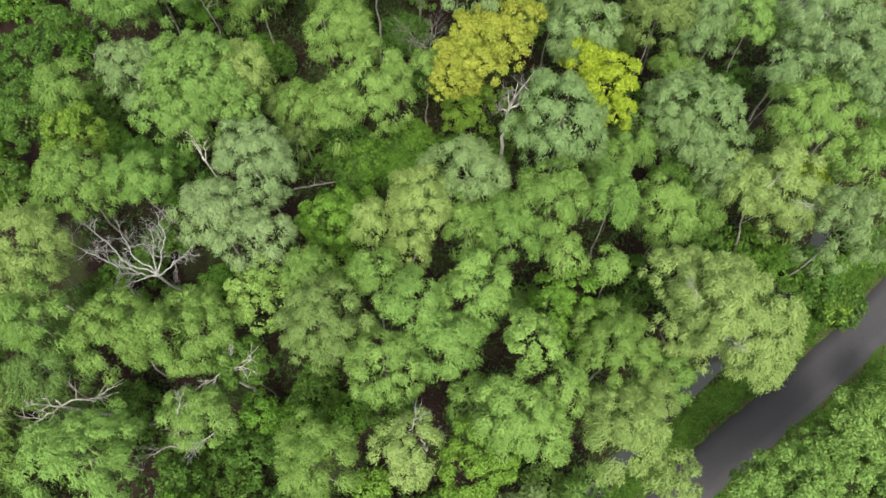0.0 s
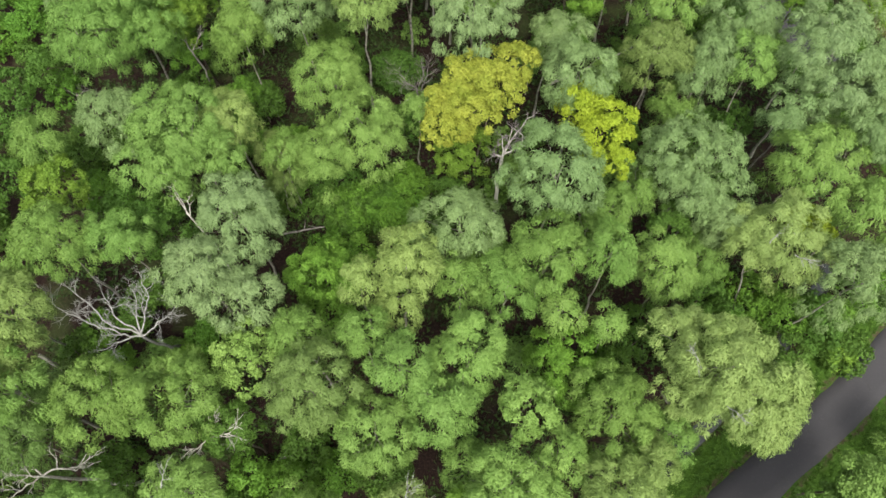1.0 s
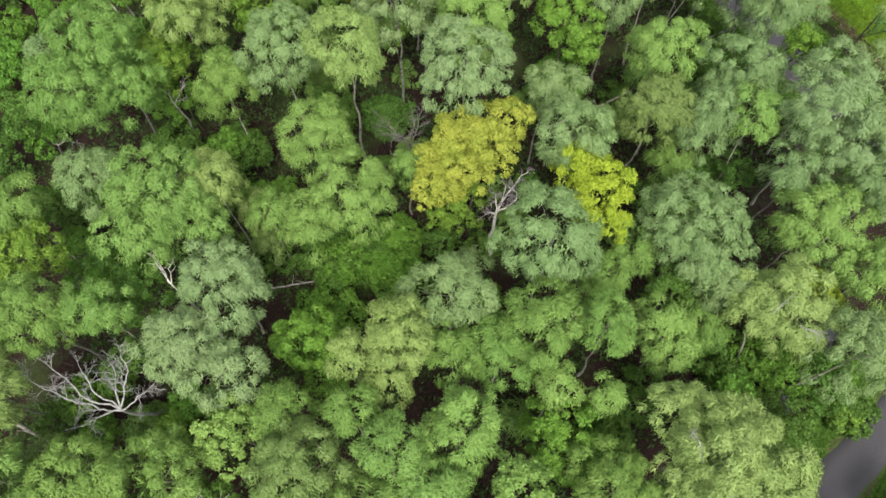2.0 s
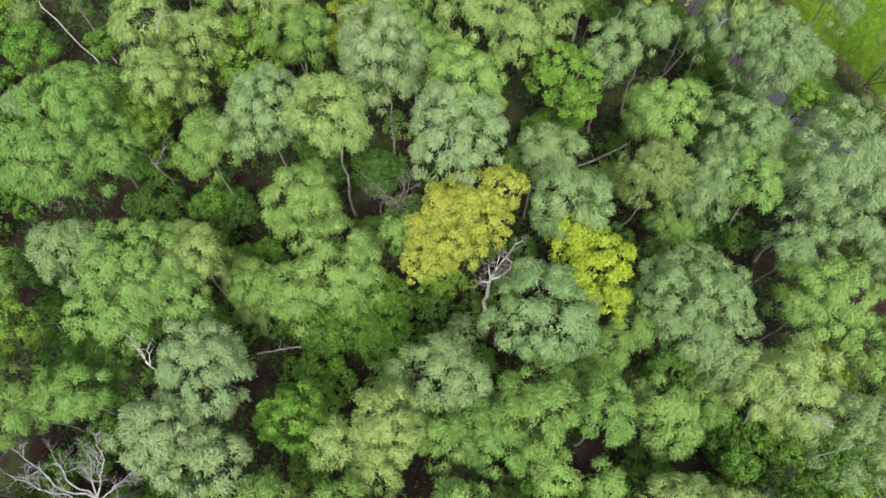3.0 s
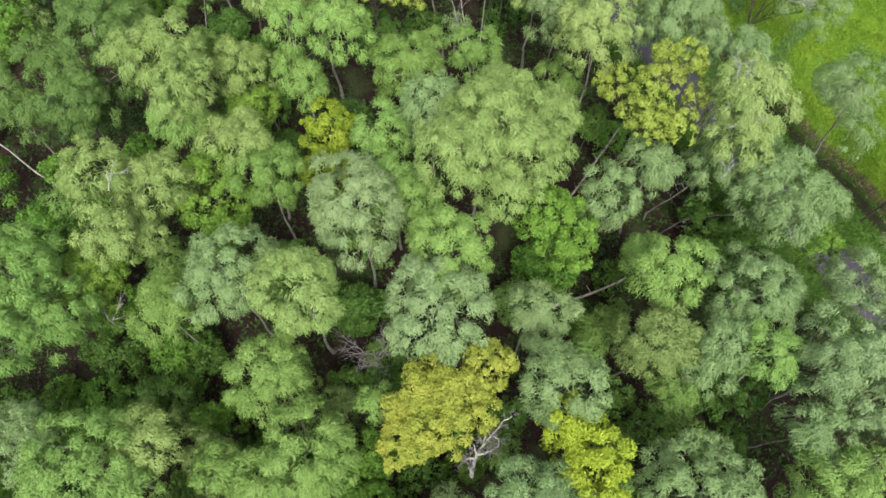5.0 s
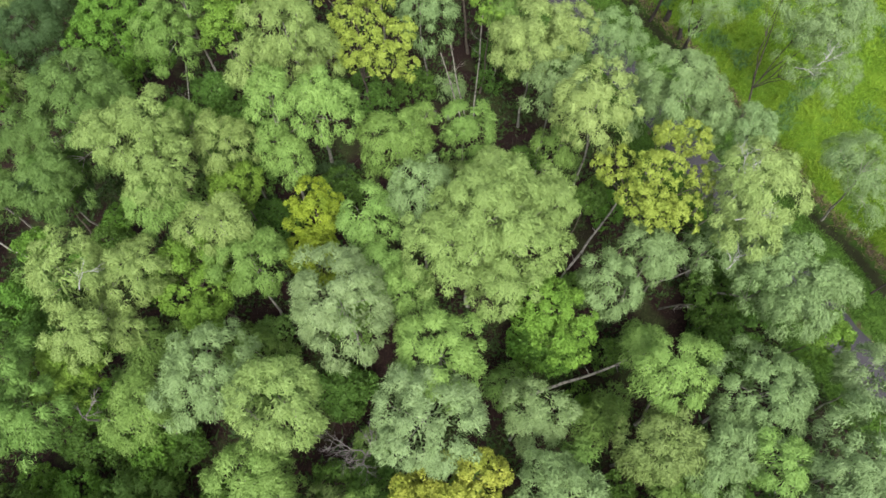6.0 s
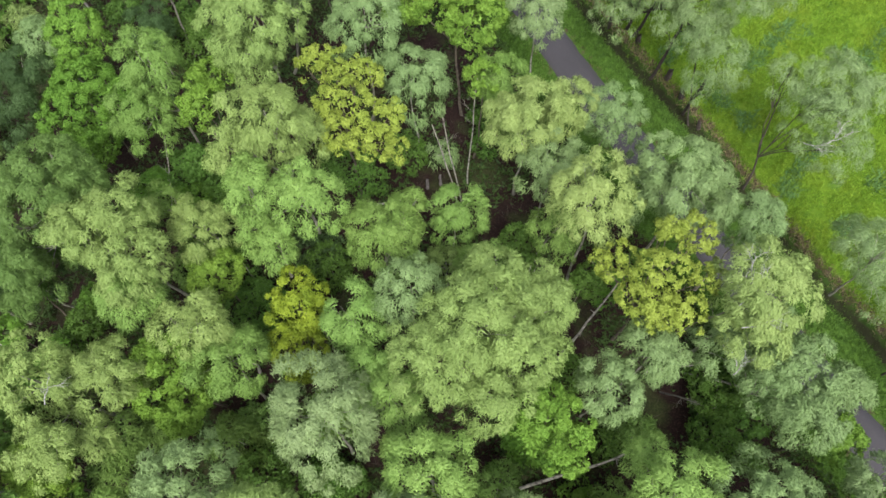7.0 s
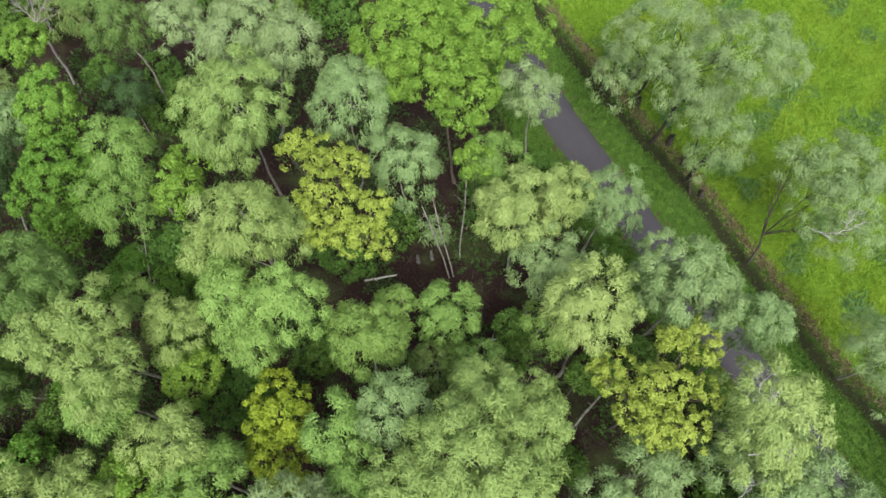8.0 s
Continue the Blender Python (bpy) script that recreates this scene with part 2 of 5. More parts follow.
def build_ground():
    def axis(lo, hi, step):
        far = np.array([60, 140, 320, 700, 1500, 3000.0])
        return np.concatenate([lo - far[::-1], np.arange(lo, hi + step / 2, step), hi + far])

    xs, ys = axis(-40, 60, 0.5), axis(-14, 100, 0.5)
    gx, gy = np.meshgrid(xs, ys)
    xy = np.stack([gx.ravel(), gy.ravel()], 1)
    near = (np.abs(xy[:, 0] - 10) < 55) & (np.abs(xy[:, 1] - 43) < 62)
    z = np.zeros(len(xy))
    z[near] = lay(xy[near])
    w, h = len(xs), len(ys)
    i = np.arange(w * h).reshape(h, w)
    faces = np.stack([i[:-1, :-1], i[:-1, 1:], i[1:, 1:], i[1:, :-1]], -1).reshape(-1, 4)
    me = mesh_from("ground", np.column_stack([xy, z]), faces, 4)
    me.polygons.foreach_set("use_smooth", np.ones(len(faces), bool))
    side = beyond_ditch(xy)
    zones = {
        "meadow": np.clip((side - 1.0) / 1.2 + 0.5, 0, 1) * (xy[:, 1] > 24),
        "verge": np.maximum(np.clip((3.6 - off_line(ROUTE_LINE[::3], xy)) / 1.6 + 0.5, 0, 1), np.clip(2.2 - off_line(DITCH_LINE, xy) / 1.4, 0, 1)),
        "mud": 0.8 * np.exp(-(((side - 1.15) / 0.45) ** 2)) * (xy[:, 1] > 24) + np.clip(1.1 - off_line(WET_LINE, xy) / 0.8, 0, 1) + 0.62 * np.exp(-(((off_line(ROUTE_LINE[::3], xy) - 1.5) / 0.28) ** 2)),
    }
    # painted shade, strongest on the long ditch's centre line
    zones["bed_shade"] = np.clip(0.98 - off_line(DITCH_LINE, xy) / 1.0, 0, 1) * (xy[:, 1] > 24)
    for key, values in zones.items():
        me.attributes.new(key, "FLOAT", "POINT").data.foreach_set("value", values.astype(np.float32))
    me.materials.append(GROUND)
    tagged(new("ground", me), "brown leaf litter under trees, green meadow beside the ditch", "ground", kind="structure")


def build_path():
    line = ROUTE_LINE
    way = np.gradient(line, axis=0)
    way /= np.linalg.norm(way, axis=1)[:, None]
    side = np.column_stack([way[:, 1], -way[:, 0]])
    rng = np.random.default_rng(4)
    across = [-1.32, -1.27, -0.6, 0, 0.6, 1.27, 1.32]
    up = [-0.06, 0.02, 0.045, 0.055, 0.045, 0.02, -0.06]
    wob = rng.normal(0, 0.035, (len(line), 2))
    base = lay(line)
    verts, k = [], len(across)
    for j, (p, s) in enumerate(zip(line, side)):
        for i, (a, u) in enumerate(zip(across, up)):
            w = wob[j, 0] if i < 2 else wob[j, 1] if i > 4 else 0
            verts.append((*(p + s * (a + w)), base[j] + u + 0.02))
    i = np.arange(len(verts)).reshape(-1, k)
    faces = np.stack([i[:-1, :-1], i[:-1, 1:], i[1:, 1:], i[1:, :-1]], -1).reshape(-1, 4)
    me = mesh_from("cycle_path", np.array(verts), faces, 4)
    me.polygons.foreach_set("use_smooth", np.ones(len(faces), bool))
    me.materials.append(ASPHALT)
    tagged(new("path", me), "worn grey asphalt cycle path between grass verges", "path", kind="structure")


def build_water():
    line = smooth_line(WET, 0.7)
    way = np.gradient(line, axis=0)
    way /= np.linalg.norm(way, axis=1)[:, None]
    side = np.column_stack([way[:, 1], -way[:, 0]])
    verts = np.concatenate([np.column_stack([line + side * a, np.full(len(line), -0.3)]) for a in (-0.5, 0.5)])
    n = len(line)
    i = np.arange(n - 1)
    me = mesh_from("water", verts, np.column_stack([i, i + n, i + n + 1, i + 1]), 4)
    me.materials.append(WATER)
    tagged(new("water", me), "still dark water reflecting the sky in a ditch", "water", kind="structure")


build_ground()
build_path()
build_water()


# ---- how a tree is made ----
def part(name, me, material, parent, label=""):
    me.materials.append(material)
    ob = new(name, me)
    ob.parent = parent
    return tagged(ob, label)


def tube(points, radii, sides=7):
    """Vertices and faces of a round limb along points."""
    pts, ring = np.asarray(points, float), np.arange(sides) * 2 * np.pi / sides
    way = np.gradient(pts, axis=0)
    way /= np.linalg.norm(way, axis=1)[:, None] + 1e-9
    ref = np.where(np.abs(way[:, 2:3]) > 0.8, np.array([[1.0, 0, 0]]), np.array([[0, 0, 1.0]]))
    u = np.cross(way, ref)
    u /= np.linalg.norm(u, axis=1)[:, None]
    v = np.cross(way, u)
    verts = pts[:, None] + (u[:, None] * np.cos(ring)[None, :, None] + v[:, None] * np.sin(ring)[None, :, None]) * np.asarray(radii)[:, None, None]
    i = np.arange(len(pts) * sides).reshape(-1, sides)
    nxt = np.roll(i, -1, axis=1)
    return verts.reshape(-1, 3), np.stack([i[:-1], nxt[:-1], nxt[1:], i[1:]], -1).reshape(-1, 4)


def joined_tubes(name, tubes):
    verts, faces, n = [], [], 0
    for v, f in tubes:
        verts.append(v)
        faces.append(f + n)
        n += len(v)
    me = mesh_from(name, np.concatenate(verts), np.concatenate(faces), 4)
    me.polygons.foreach_set("use_smooth", np.ones(len(me.polygons), bool))
    return me


def bend(a, b, rng, wobble=0.06, n=7, sag=0.0):
    """A crooked line from a to b."""
    a, b = np.asarray(a, float), np.asarray(b, float)
    t = np.linspace(0, 1, n)[:, None]
    size = np.linalg.norm(b - a)
    kink = np.cumsum(rng.normal(0, wobble * size / 2.5, (n, 3)), axis=0)
    kink -= t * kink[-1]
    kink[0] = 0
    line = a + (b - a) * t + kink
    line[:, 2] += sag * size * np.sin(t[:, 0] * np.pi)
    return line


def directions(rng, n):
    v = rng.normal(size=(n, 3))
    return v / np.linalg.norm(v, axis=1)[:, None]


def foliage(rng, boughs, clump, thick, leaf, droop, jitter, skirt, gather=2.0, strand=3):
    """Leaves on small clumps spread over the domes of the boughs. boughs: x, y, z, radius; clump: a clump's radius; thick: leaves per
    square metre of clump radius; leaf: width and length; droop: how far the twigs hang; skirt: how far the crown reaches down;
    strand: leaves that follow one another along a hanging twig."""
    where, out, way, large = [], [], [], []
    for x, y, z, r in boughs:
        c, r = np.array((x, y, z)), r * 1.08
        small = min(clump * rng.uniform(0.9, 1.2), 0.5 * r)
        n = max(8, int(gather * (r / small) ** 2))
        i = np.arange(n)
        turn = 2.399963 * i + rng.uniform(0, 6.3)
        rise = 1 - 1.6 * ((i + 0.5) / n) ** 1.2
        flat = np.sqrt(np.clip(1 - rise ** 2, 0, 1))
        d = np.column_stack([flat * np.cos(turn), flat * np.sin(turn), rise]) + rng.normal(0, 0.13, (n, 3))
        d /= np.linalg.norm(d, axis=1)[:, None]
        lobes = 1 + 0.13 * sum(np.sin(3.2 * d @ u + rng.uniform(0, 6.3)) for u in directions(rng, 2))
        under = np.clip(-d[:, 2] * 2.4, 0, 1)
        size = small * rng.uniform(0.65, 1.5, n)
        reach = (r * lobes - 0.5 * size) * rng.uniform(0.8, 1.07, n)
        low = min(skirt, (z - 0.4) / r)
        d2 = d * np.array((1, 1, 0.85))
        d2[:, 2] = np.where(d2[:, 2] < 0, d2[:, 2] * 2 * low, d2[:, 2])
        spots = c + d2 * reach[:, None]
        for q, s, o, u in zip(spots, size, d, under):
            k = max(5, int(thick * s * s * (1 - 0.55 * u) / strand))
            v = directions(rng, k) + 0.8 * o
            v[:, 2] += 0.3
            v /= np.linalg.norm(v, axis=1)[:, None]
            p = q + v * (s * rng.uniform(0.62, 1.08, k))[:, None] * np.array((1, 1, 0.85))
            lay_out = 0.45 * v + 0.35 * o + np.array((0, -0.15, -droop)) + rng.normal(0, 0.32, (k, 3))
            lay_out /= np.linalg.norm(lay_out, axis=1)[:, None]
            for j in range(strand):
                where.append(p + lay_out * (0.62 * leaf[1] * j) - np.array((0, 0, 0.05 * droop * j * j)) + rng.normal(0, 0.025, (k, 3)))
                out.append(v)
                way.append(lay_out)
                large.append(np.full(k, (1.0 + 0.3 * u) * (1 - 0.1 * j)))
        k = int(thick * 0.05 * r * r)
        core = directions(rng, k)
        where.append(c + core * (r * 0.6 * rng.uniform(0.4, 1, k) ** 0.5)[:, None] - np.array((0, 0, 0.2 * r)))
        out.append(core)
        way.append(core * 0.5 + np.array((0, 0, -1)))
        large.append(np.full(k, 2.0))
    where, out, axis, large = np.concatenate(where), np.concatenate(out), np.concatenate(way), np.concatenate(large)
    n = len(where)
    face = out + jitter * rng.normal(size=(n, 3)) * 0.6
    face /= np.linalg.norm(face, axis=1)[:, None]
    axis = axis + rng.normal(size=(n, 3)) * (0.22 if strand > 1 else 0.5)
    axis -= (axis * face).sum(1)[:, None] * face
    axis /= np.linalg.norm(axis, axis=1)[:, None] + 1e-9
    wide = np.cross(face, axis)
    size = (rng.uniform(0.7, 1.35, n) * large)[:, None]
    a, b = wide * size * leaf[0] / 2, axis * size * leaf[1]
    verts = np.stack([where - a - b * 0.35, where + a - b * 0.35, where + b * 0.65], 1).reshape(-1, 3)
    return verts, np.arange(3 * n).reshape(n, 3)


made = [0]


def planted(kind, x, y):
    made[0] += 1
    base = float(lay([(x, y)])[0])
    root = new(kind)
    root.location = (x, y, base)
    root.empty_display_size = 0.3
    return root, base, np.random.default_rng(1000 + made[0])


def stem_and_limbs(root, rng, foot, boughs, bark, thick):
    """A tapered stem to the top bough and a limb to each bough, with a few forks inside the crown."""
    top = max(boughs, key=lambda b: b[2])
    crest = np.array((top[0], top[1], top[2] + 0.35 * top[3]))
    line = bend((*foot, -0.15), crest, rng, 0.018, 10)
    radii = thick * np.linspace(1, 0.18, 10) ** 0.9
    radii[0] *= 1.35
    trunk = part("trunk", joined_tubes("trunk", [tube(line, radii, 8)]), bark, root)
    for i, (x, y, z, r) in enumerate(boughs):
        start = line[3 if bark is BLACK else 5 if len(boughs) > 1 else 6]
        tubes = []
        main = bend(start, (x, y, z + 0.1 * r), rng, 0.06, 6, 0.05)
        tubes.append(tube(main, thick * np.linspace(0.5, 0.16, 6), 6))
        for _ in range(4):
            d = directions(rng, 1)[0]
            d[2] = abs(d[2]) * 0.7
            fork = bend(main[3], np.array((x, y, z)) + d * r * 0.95, rng, 0.08, 5)
            tubes.append(tube(fork, thick * np.linspace(0.26, 0.07, 5), 5))
        part("limb", joined_tubes("limb", tubes), bark, trunk)
    return trunk


def twigs(rng, start, way, length, thick, depth, spread=0.75):
    """Bare branches that fork again and again."""
    way = way / np.linalg.norm(way)
    steps = 6 if depth else 4
    line = bend(start, np.asarray(start) + way * length, rng, 0.13, steps)
    tubes = [tube(line, thick * np.linspace(1, 0.55, steps), 5 if depth > 1 else 3)]
    if depth:
        for i in (2, 3, 4, 5, 5):
            d = way + spread * rng.normal(size=3) * np.array((1, 1, 0.6))
            tubes += twigs(rng, line[i], d, length * rng.uniform(0.45, 0.75), thick * 0.55, depth - 1, spread)
    return tubes


def grow(kind, x, y, tone, boughs, base, bark, clump, thick, leaf, droop, jitter, skirt, label, category, bare=(), gather=1.9, strand=2):
    root, ground, rng = planted(kind, x, y)
    boughs = [(dx, dy, z - ground, r) for dx, dy, z, r in boughs]
    foot = (0, 0) if base is None else (base[0] - x, base[1] - y)
    if base is None and kind != "bush":
        foot = tuple(rng.normal(0, 0.35, 2))
    height = max(b[2] + b[3] for b in boughs)
    trunk = stem_and_limbs(root, rng, foot, boughs, bark, 0.014 + 0.006 * height)
    verts, faces = foliage(rng, boughs, clump, thick, leaf, droop, jitter, skirt, gather, strand)
    part("crown", mesh_from("crown", verts, faces, 3), LEAVES[tone][0], root)
    for px, py, pz, wx, wy, wz, length in bare:
        me = joined_tubes("dead_limb", twigs(rng, np.array((px - x, py - y, pz - ground)), np.array((wx, wy, wz), float), length, 0.027, 2, 0.5))
        part("dead_limb", me, DEAD_GREY, trunk, "bare grey dead limb")
    groups = {"birch_tree": "birches of the wood", "birch_sapling": "birch saplings", "broadleaf_tree": "broad-leaved trees", "broadleaf_sapling": "broad-leaved saplings",
              "bush": "shrubs of the forest floor", "ditch_tree": "trees along the ditch"}
    tagged(root, label % LEAVES[tone][1], category, groups[kind])


def tree(x, y, tone, boughs, base=None, young=False, bare=(), bark=BLACK):
    """A birch with hanging twigs."""
    if tone == "willow":
        grow("ditch_tree", x, y, tone, boughs, base, bark, 0.42, 1150, (0.036, 0.15), 0.75, 0.6, 0.8, "slender leaning tree with %s foliage by the ditch", "tree", bare, gather=1.4)
    elif young:
        grow("birch_sapling", x, y, tone, boughs, base, BIRCH, 0.5, 520, (0.075, 0.3), 0.8, 0.7, 1.1, "young birch with %s foliage in the understorey", "tree")
    else:
        grow("birch_tree", x, y, tone, boughs, base, BIRCH, 0.42, 1350, (0.052, 0.19), 0.75, 0.58, 1.25, "slender birch with %s drooping foliage", "tree", bare)


def oak(x, y, tone, boughs, base=None, young=False):
    """A broad-leaved tree with larger leaves in flat sprays."""
    if young:
        grow("broadleaf_sapling", x, y, tone, boughs, base, BROWN, 0.42, 480, (0.125, 0.18), 0.25, 1.0, 1.0, "broad-leaved sapling with %s leaves in the understorey", "tree", gather=2.3, strand=1)
    elif tone == "gold":
        grow("broadleaf_tree", x, y, tone, boughs, base, BROWN, 0.25, 1150, (0.08, 0.13), 0.25, 0.95, 0.8, "thin-crowned broad-leaved tree with %s leaves", "tree", gather=1.15, strand=1)
    else:
        grow("broadleaf_tree", x, y, tone, boughs, base, BROWN, 0.36, 1150, (0.085, 0.135), 0.25, 0.95, 1.0, "young broad-leaved tree with %s leaves", "tree", gather=1.9, strand=1)


def bush(x, y, tone, boughs):
    """A shrub on the forest floor."""
    grow("bush", x, y, tone, boughs, None, BROWN, 0.4, 370, (0.122, 0.175), 0.2, 1.1, 0.7, "low shrub with %s leaves on the forest floor", "bush", gather=2.3, strand=1)

# ---- the trees and shrubs, each with its boughs: offset from the stem, height, radius ----
tree(-13.88, 24.71, "mint", [(0.0, 0.0, 10.3, 2.45), (-1.4, -2.0, 10.1, 1.47), (2.2, -1.0, 9.8, 1.19)])
tree(-11.61, 26.29, "pale", [(0.0, 0.0, 9.7, 1.44)])
tree(-18.51, 26.91, "silver", [(0.0, 0.0, 8.8, 1.80)])
tree(-6.00, 29.26, "mint", [(0.0, 0.0, 9.1, 1.92), (2.2, -3.6, 9.0, 2.17), (-0.5, -4.8, 8.4, 1.46)])
oak(2.81, 28.44, "amber", [(0.0, 0.0, 10.1, 1.49), (-2.2, -2.1, 9.1, 1.43), (1.8, 1.0, 10.4, 1.11), (1.1, -1.0, 10.4, 1.09), (-0.8, -1.8, 9.8, 1.22), (-1.5, -0.2, 10.2, 1.10), (-2.6, -0.8, 9.5, 0.79)])
oak(9.17, 24.80, "yellow", [(0.0, 0.0, 10.2, 1.56), (-1.0, 1.9, 10.3, 1.21), (0.5, -1.7, 10.0, 0.87)])
tree(6.72, 22.33, "silver", [(0.0, 0.0, 10.3, 2.39)])
tree(14.15, 23.28, "silver", [(0.0, 0.0, 9.4, 2.62)])
tree(8.11, 28.35, "silver", [(0.0, 0.0, 10.5, 1.85)])
tree(7.52, 32.23, "silver", [(0.0, 0.0, 9.0, 1.51)])
tree(13.04, 30.61, "olive", [(0.0, 0.0, 9.6, 1.75)])
tree(16.43, 30.68, "silver", [(0.0, 0.0, 9.4, 1.33)])
tree(18.44, 29.66, "light", [(0.0, 0.0, 10.1, 1.30)])
tree(22.08, 29.27, "white", [(0.0, 0.0, 11.5, 2.45), (1.0, -1.8, 10.3, 1.91)])
tree(20.89, 23.29, "light", [(0.0, 0.0, 9.2, 2.24)])
tree(20.33, 26.13, "silver", [(0.0, 0.0, 9.3, 1.55)])
tree(18.56, 18.73, "straw", [(0.0, 0.0, 8.9, 2.25), (-1.7, 0.2, 9.2, 1.27)], bare=[(17.0,18.0,10.7,0.6,0.6,0.5,0.8),(18.2,17.4,10.6,0.5,-0.5,0.4,0.7)])
tree(23.67, 20.71, "light", [(0.0, 0.0, 9.2, 1.84)])
tree(21.63, 16.14, "silver", [(0.0, 0.0, 10.0, 2.14)])
tree(13.82, 11.35, "straw", [(0.0, 0.0, 11.2, 2.47), (1.7, -1.0, 10.2, 1.81), (-1.7, 2.2, 10.1, 1.35), (2.2, -1.8, 8.5, 1.54), (-0.9, -0.1, 8.9, 1.63)], bare=[(12.1,11.2,12.2,-0.5,0.6,0.5,0.8),(12.9,9.5,12.4,0.4,-0.6,0.5,0.8)])
tree(5.99, 18.05, "green", [(0.0, 0.0, 9.4, 1.83)])
tree(9.11, 17.77, "green", [(0.0, 0.0, 10.0, 1.35)])
tree(12.27, 17.55, "light", [(0.0, 0.0, 8.7, 1.62)])
tree(1.31, 19.92, "silver", [(0.0, 0.0, 9.2, 1.99)])
tree(-1.30, 16.94, "pale", [(0.0, 0.0, 11.0, 1.64), (-0.6, -1.4, 9.1, 1.29)])
tree(-3.81, 16.54, "pale", [(0.0, 0.0, 10.1, 0.93)])
oak(-6.36, 18.16, "fresh", [(0.0, 0.0, 6.2, 1.72)])
tree(-10.59, 20.41, "white", [(0.0, 0.0, 8.9, 2.28)])
tree(-12.44, 17.13, "white", [(0.0, 0.0, 9.8, 1.63), (2.5, -1.3, 9.1, 1.69)])
tree(-19.62, 18.61, "green", [(0.0, 0.0, 10.2, 1.90)])
tree(-16.71, 18.93, "green", [(0.0, 0.0, 9.6, 1.50)])
oak(-15.93, 21.24, "moss", [(0.0, 0.0, 6.7, 1.56)])
oak(-21.40, 22.84, "lime", [(0.0, 0.0, 8.5, 1.53)])
oak(-24.29, 23.81, "moss", [(0.0, 0.0, 8.7, 1.76)])
tree(-22.26, 24.99, "green", [(0.0, 0.0, 9.3, 1.35)])
tree(-21.51, 14.60, "pale", [(0.0, 0.0, 10.3, 1.90), (0.1, -1.8, 10.1, 1.39)])
tree(-20.63, 11.08, "green", [(0.0, 0.0, 10.0, 1.64)])
tree(-21.13, 9.34, "deep", [(0.0, 0.0, 6.6, 2.25)])
tree(-16.57, 10.70, "green", [(0.0, 0.0, 8.4, 1.97)])
tree(-12.81, 10.71, "green", [(0.0, 0.0, 8.4, 2.08)])
oak(-9.64, 12.81, "light", [(0.0, 0.0, 8.5, 1.50)])
tree(-7.07, 13.92, "green", [(0.0, 0.0, 9.1, 1.33)])
tree(-6.11, 11.03, "olive", [(0.0, 0.0, 9.5, 2.08)])
tree(-3.63, 13.70, "green", [(0.0, 0.0, 9.7, 1.08)])
tree(-1.66, 11.85, "mint", [(0.0, 0.0, 10.6, 1.31), (2.0, -1.7, 9.3, 1.65)])
tree(1.66, 12.89, "light", [(0.0, 0.0, 9.3, 1.85)])
tree(3.92, 17.06, "green", [(0.0, 0.0, 8.0, 1.76)])
tree(1.27, 16.75, "green", [(0.0, 0.0, 8.6, 1.38)])
tree(6.52, 15.08, "light", [(0.0, 0.0, 8.9, 1.00)])
tree(9.03, 14.67, "light", [(0.0, 0.0, 8.1, 0.84)])
oak(6.71, 12.71, "fresh", [(0.0, 0.0, 6.6, 1.91)])
oak(4.36, 10.16, "light", [(0.0, 0.0, 9.9, 1.41)])
tree(8.96, 9.94, "green", [(0.0, 0.0, 8.1, 2.13)])
tree(-2.94, 8.92, "mint", [(0.0, 0.0, 8.6, 1.87)])
oak(-10.53, 9.52, "moss", [(0.0, 0.0, 7.1, 1.33)])
tree(1.65, 7.25, "light", [(0.0, 0.0, 6.9, 1.36)])
tree(3.30, 6.32, "light", [(0.0, 0.0, 9.2, 1.84), (1.6, -0.5, 8.6, 1.29)])
tree(8.95, 6.05, "pale", [(0.0, 0.0, 9.0, 2.10), (2.3, -2.2, 7.2, 1.10), (1.5, 1.6, 8.2, 1.17)])
tree(6.12, 8.06, "light", [(0.0, 0.0, 8.7, 1.16)])
tree(-1.72, 4.76, "straw", [(0.0, 0.0, 8.8, 1.53)], bare=[(-1.6,5.6,9.6,0.4,0.8,0.4,0.8)])
oak(1.86, 4.59, "fresh", [(0.0, 0.0, 7.9, 1.87)])
tree(-12.28, 6.49, "mint", [(0.0, 0.0, 7.7, 1.44)], bare=[(-11.0,5.6,8.9,-0.6,-0.5,0.4,1.0),(-12.8,6.4,9.2,0.2,0.8,0.4,0.8)])
tree(-6.47, 4.33, "green", [(0.0, 0.0, 7.6, 1.88)])
tree(-17.63, 4.49, "light", [(0.0, 0.0, 8.2, 2.61)])
bush(-2.98, 8.00, "moss", [(0.0, 0.0, 3.0, 1.50)])
oak(20.06, 4.65, "mint", [(0.0, 0.0, 6.7, 1.99), (-4.0, -1.4, 6.0, 1.45), (1.8, 0.7, 6.8, 1.83), (-2.2, -1.0, 7.0, 1.53)])
oak(20.71, 6.44, "mint", [(0.0, 0.0, 8.6, 1.35)])
tree(11.84, 9.08, "green", [(0.0, 0.0, 6.8, 1.56)])
tree(14.40, 21.32, "silver", [(0.0, 0.0, 9.3, 1.36)])
bush(-8.59, 25.87, "moss", [(0.0, 0.0, 1.3, 1.75)])
bush(-2.06, 26.16, "vivid", [(0.0, 0.0, 1.3, 1.74)])
tree(-8.95, 25.07, "green", [(0.0, 0.0, 7.8, 1.19)])
tree(-0.98, 28.37, "light", [(0.0, 0.0, 7.5, 0.83)])
tree(11.30, 22.51, "green", [(0.0, 0.0, 8.2, 1.22)])
tree(15.85, 20.19, "silver", [(0.0, 0.0, 8.8, 1.18)])
oak(13.34, 20.66, "moss", [(0.0, 0.0, 7.2, 1.22)])
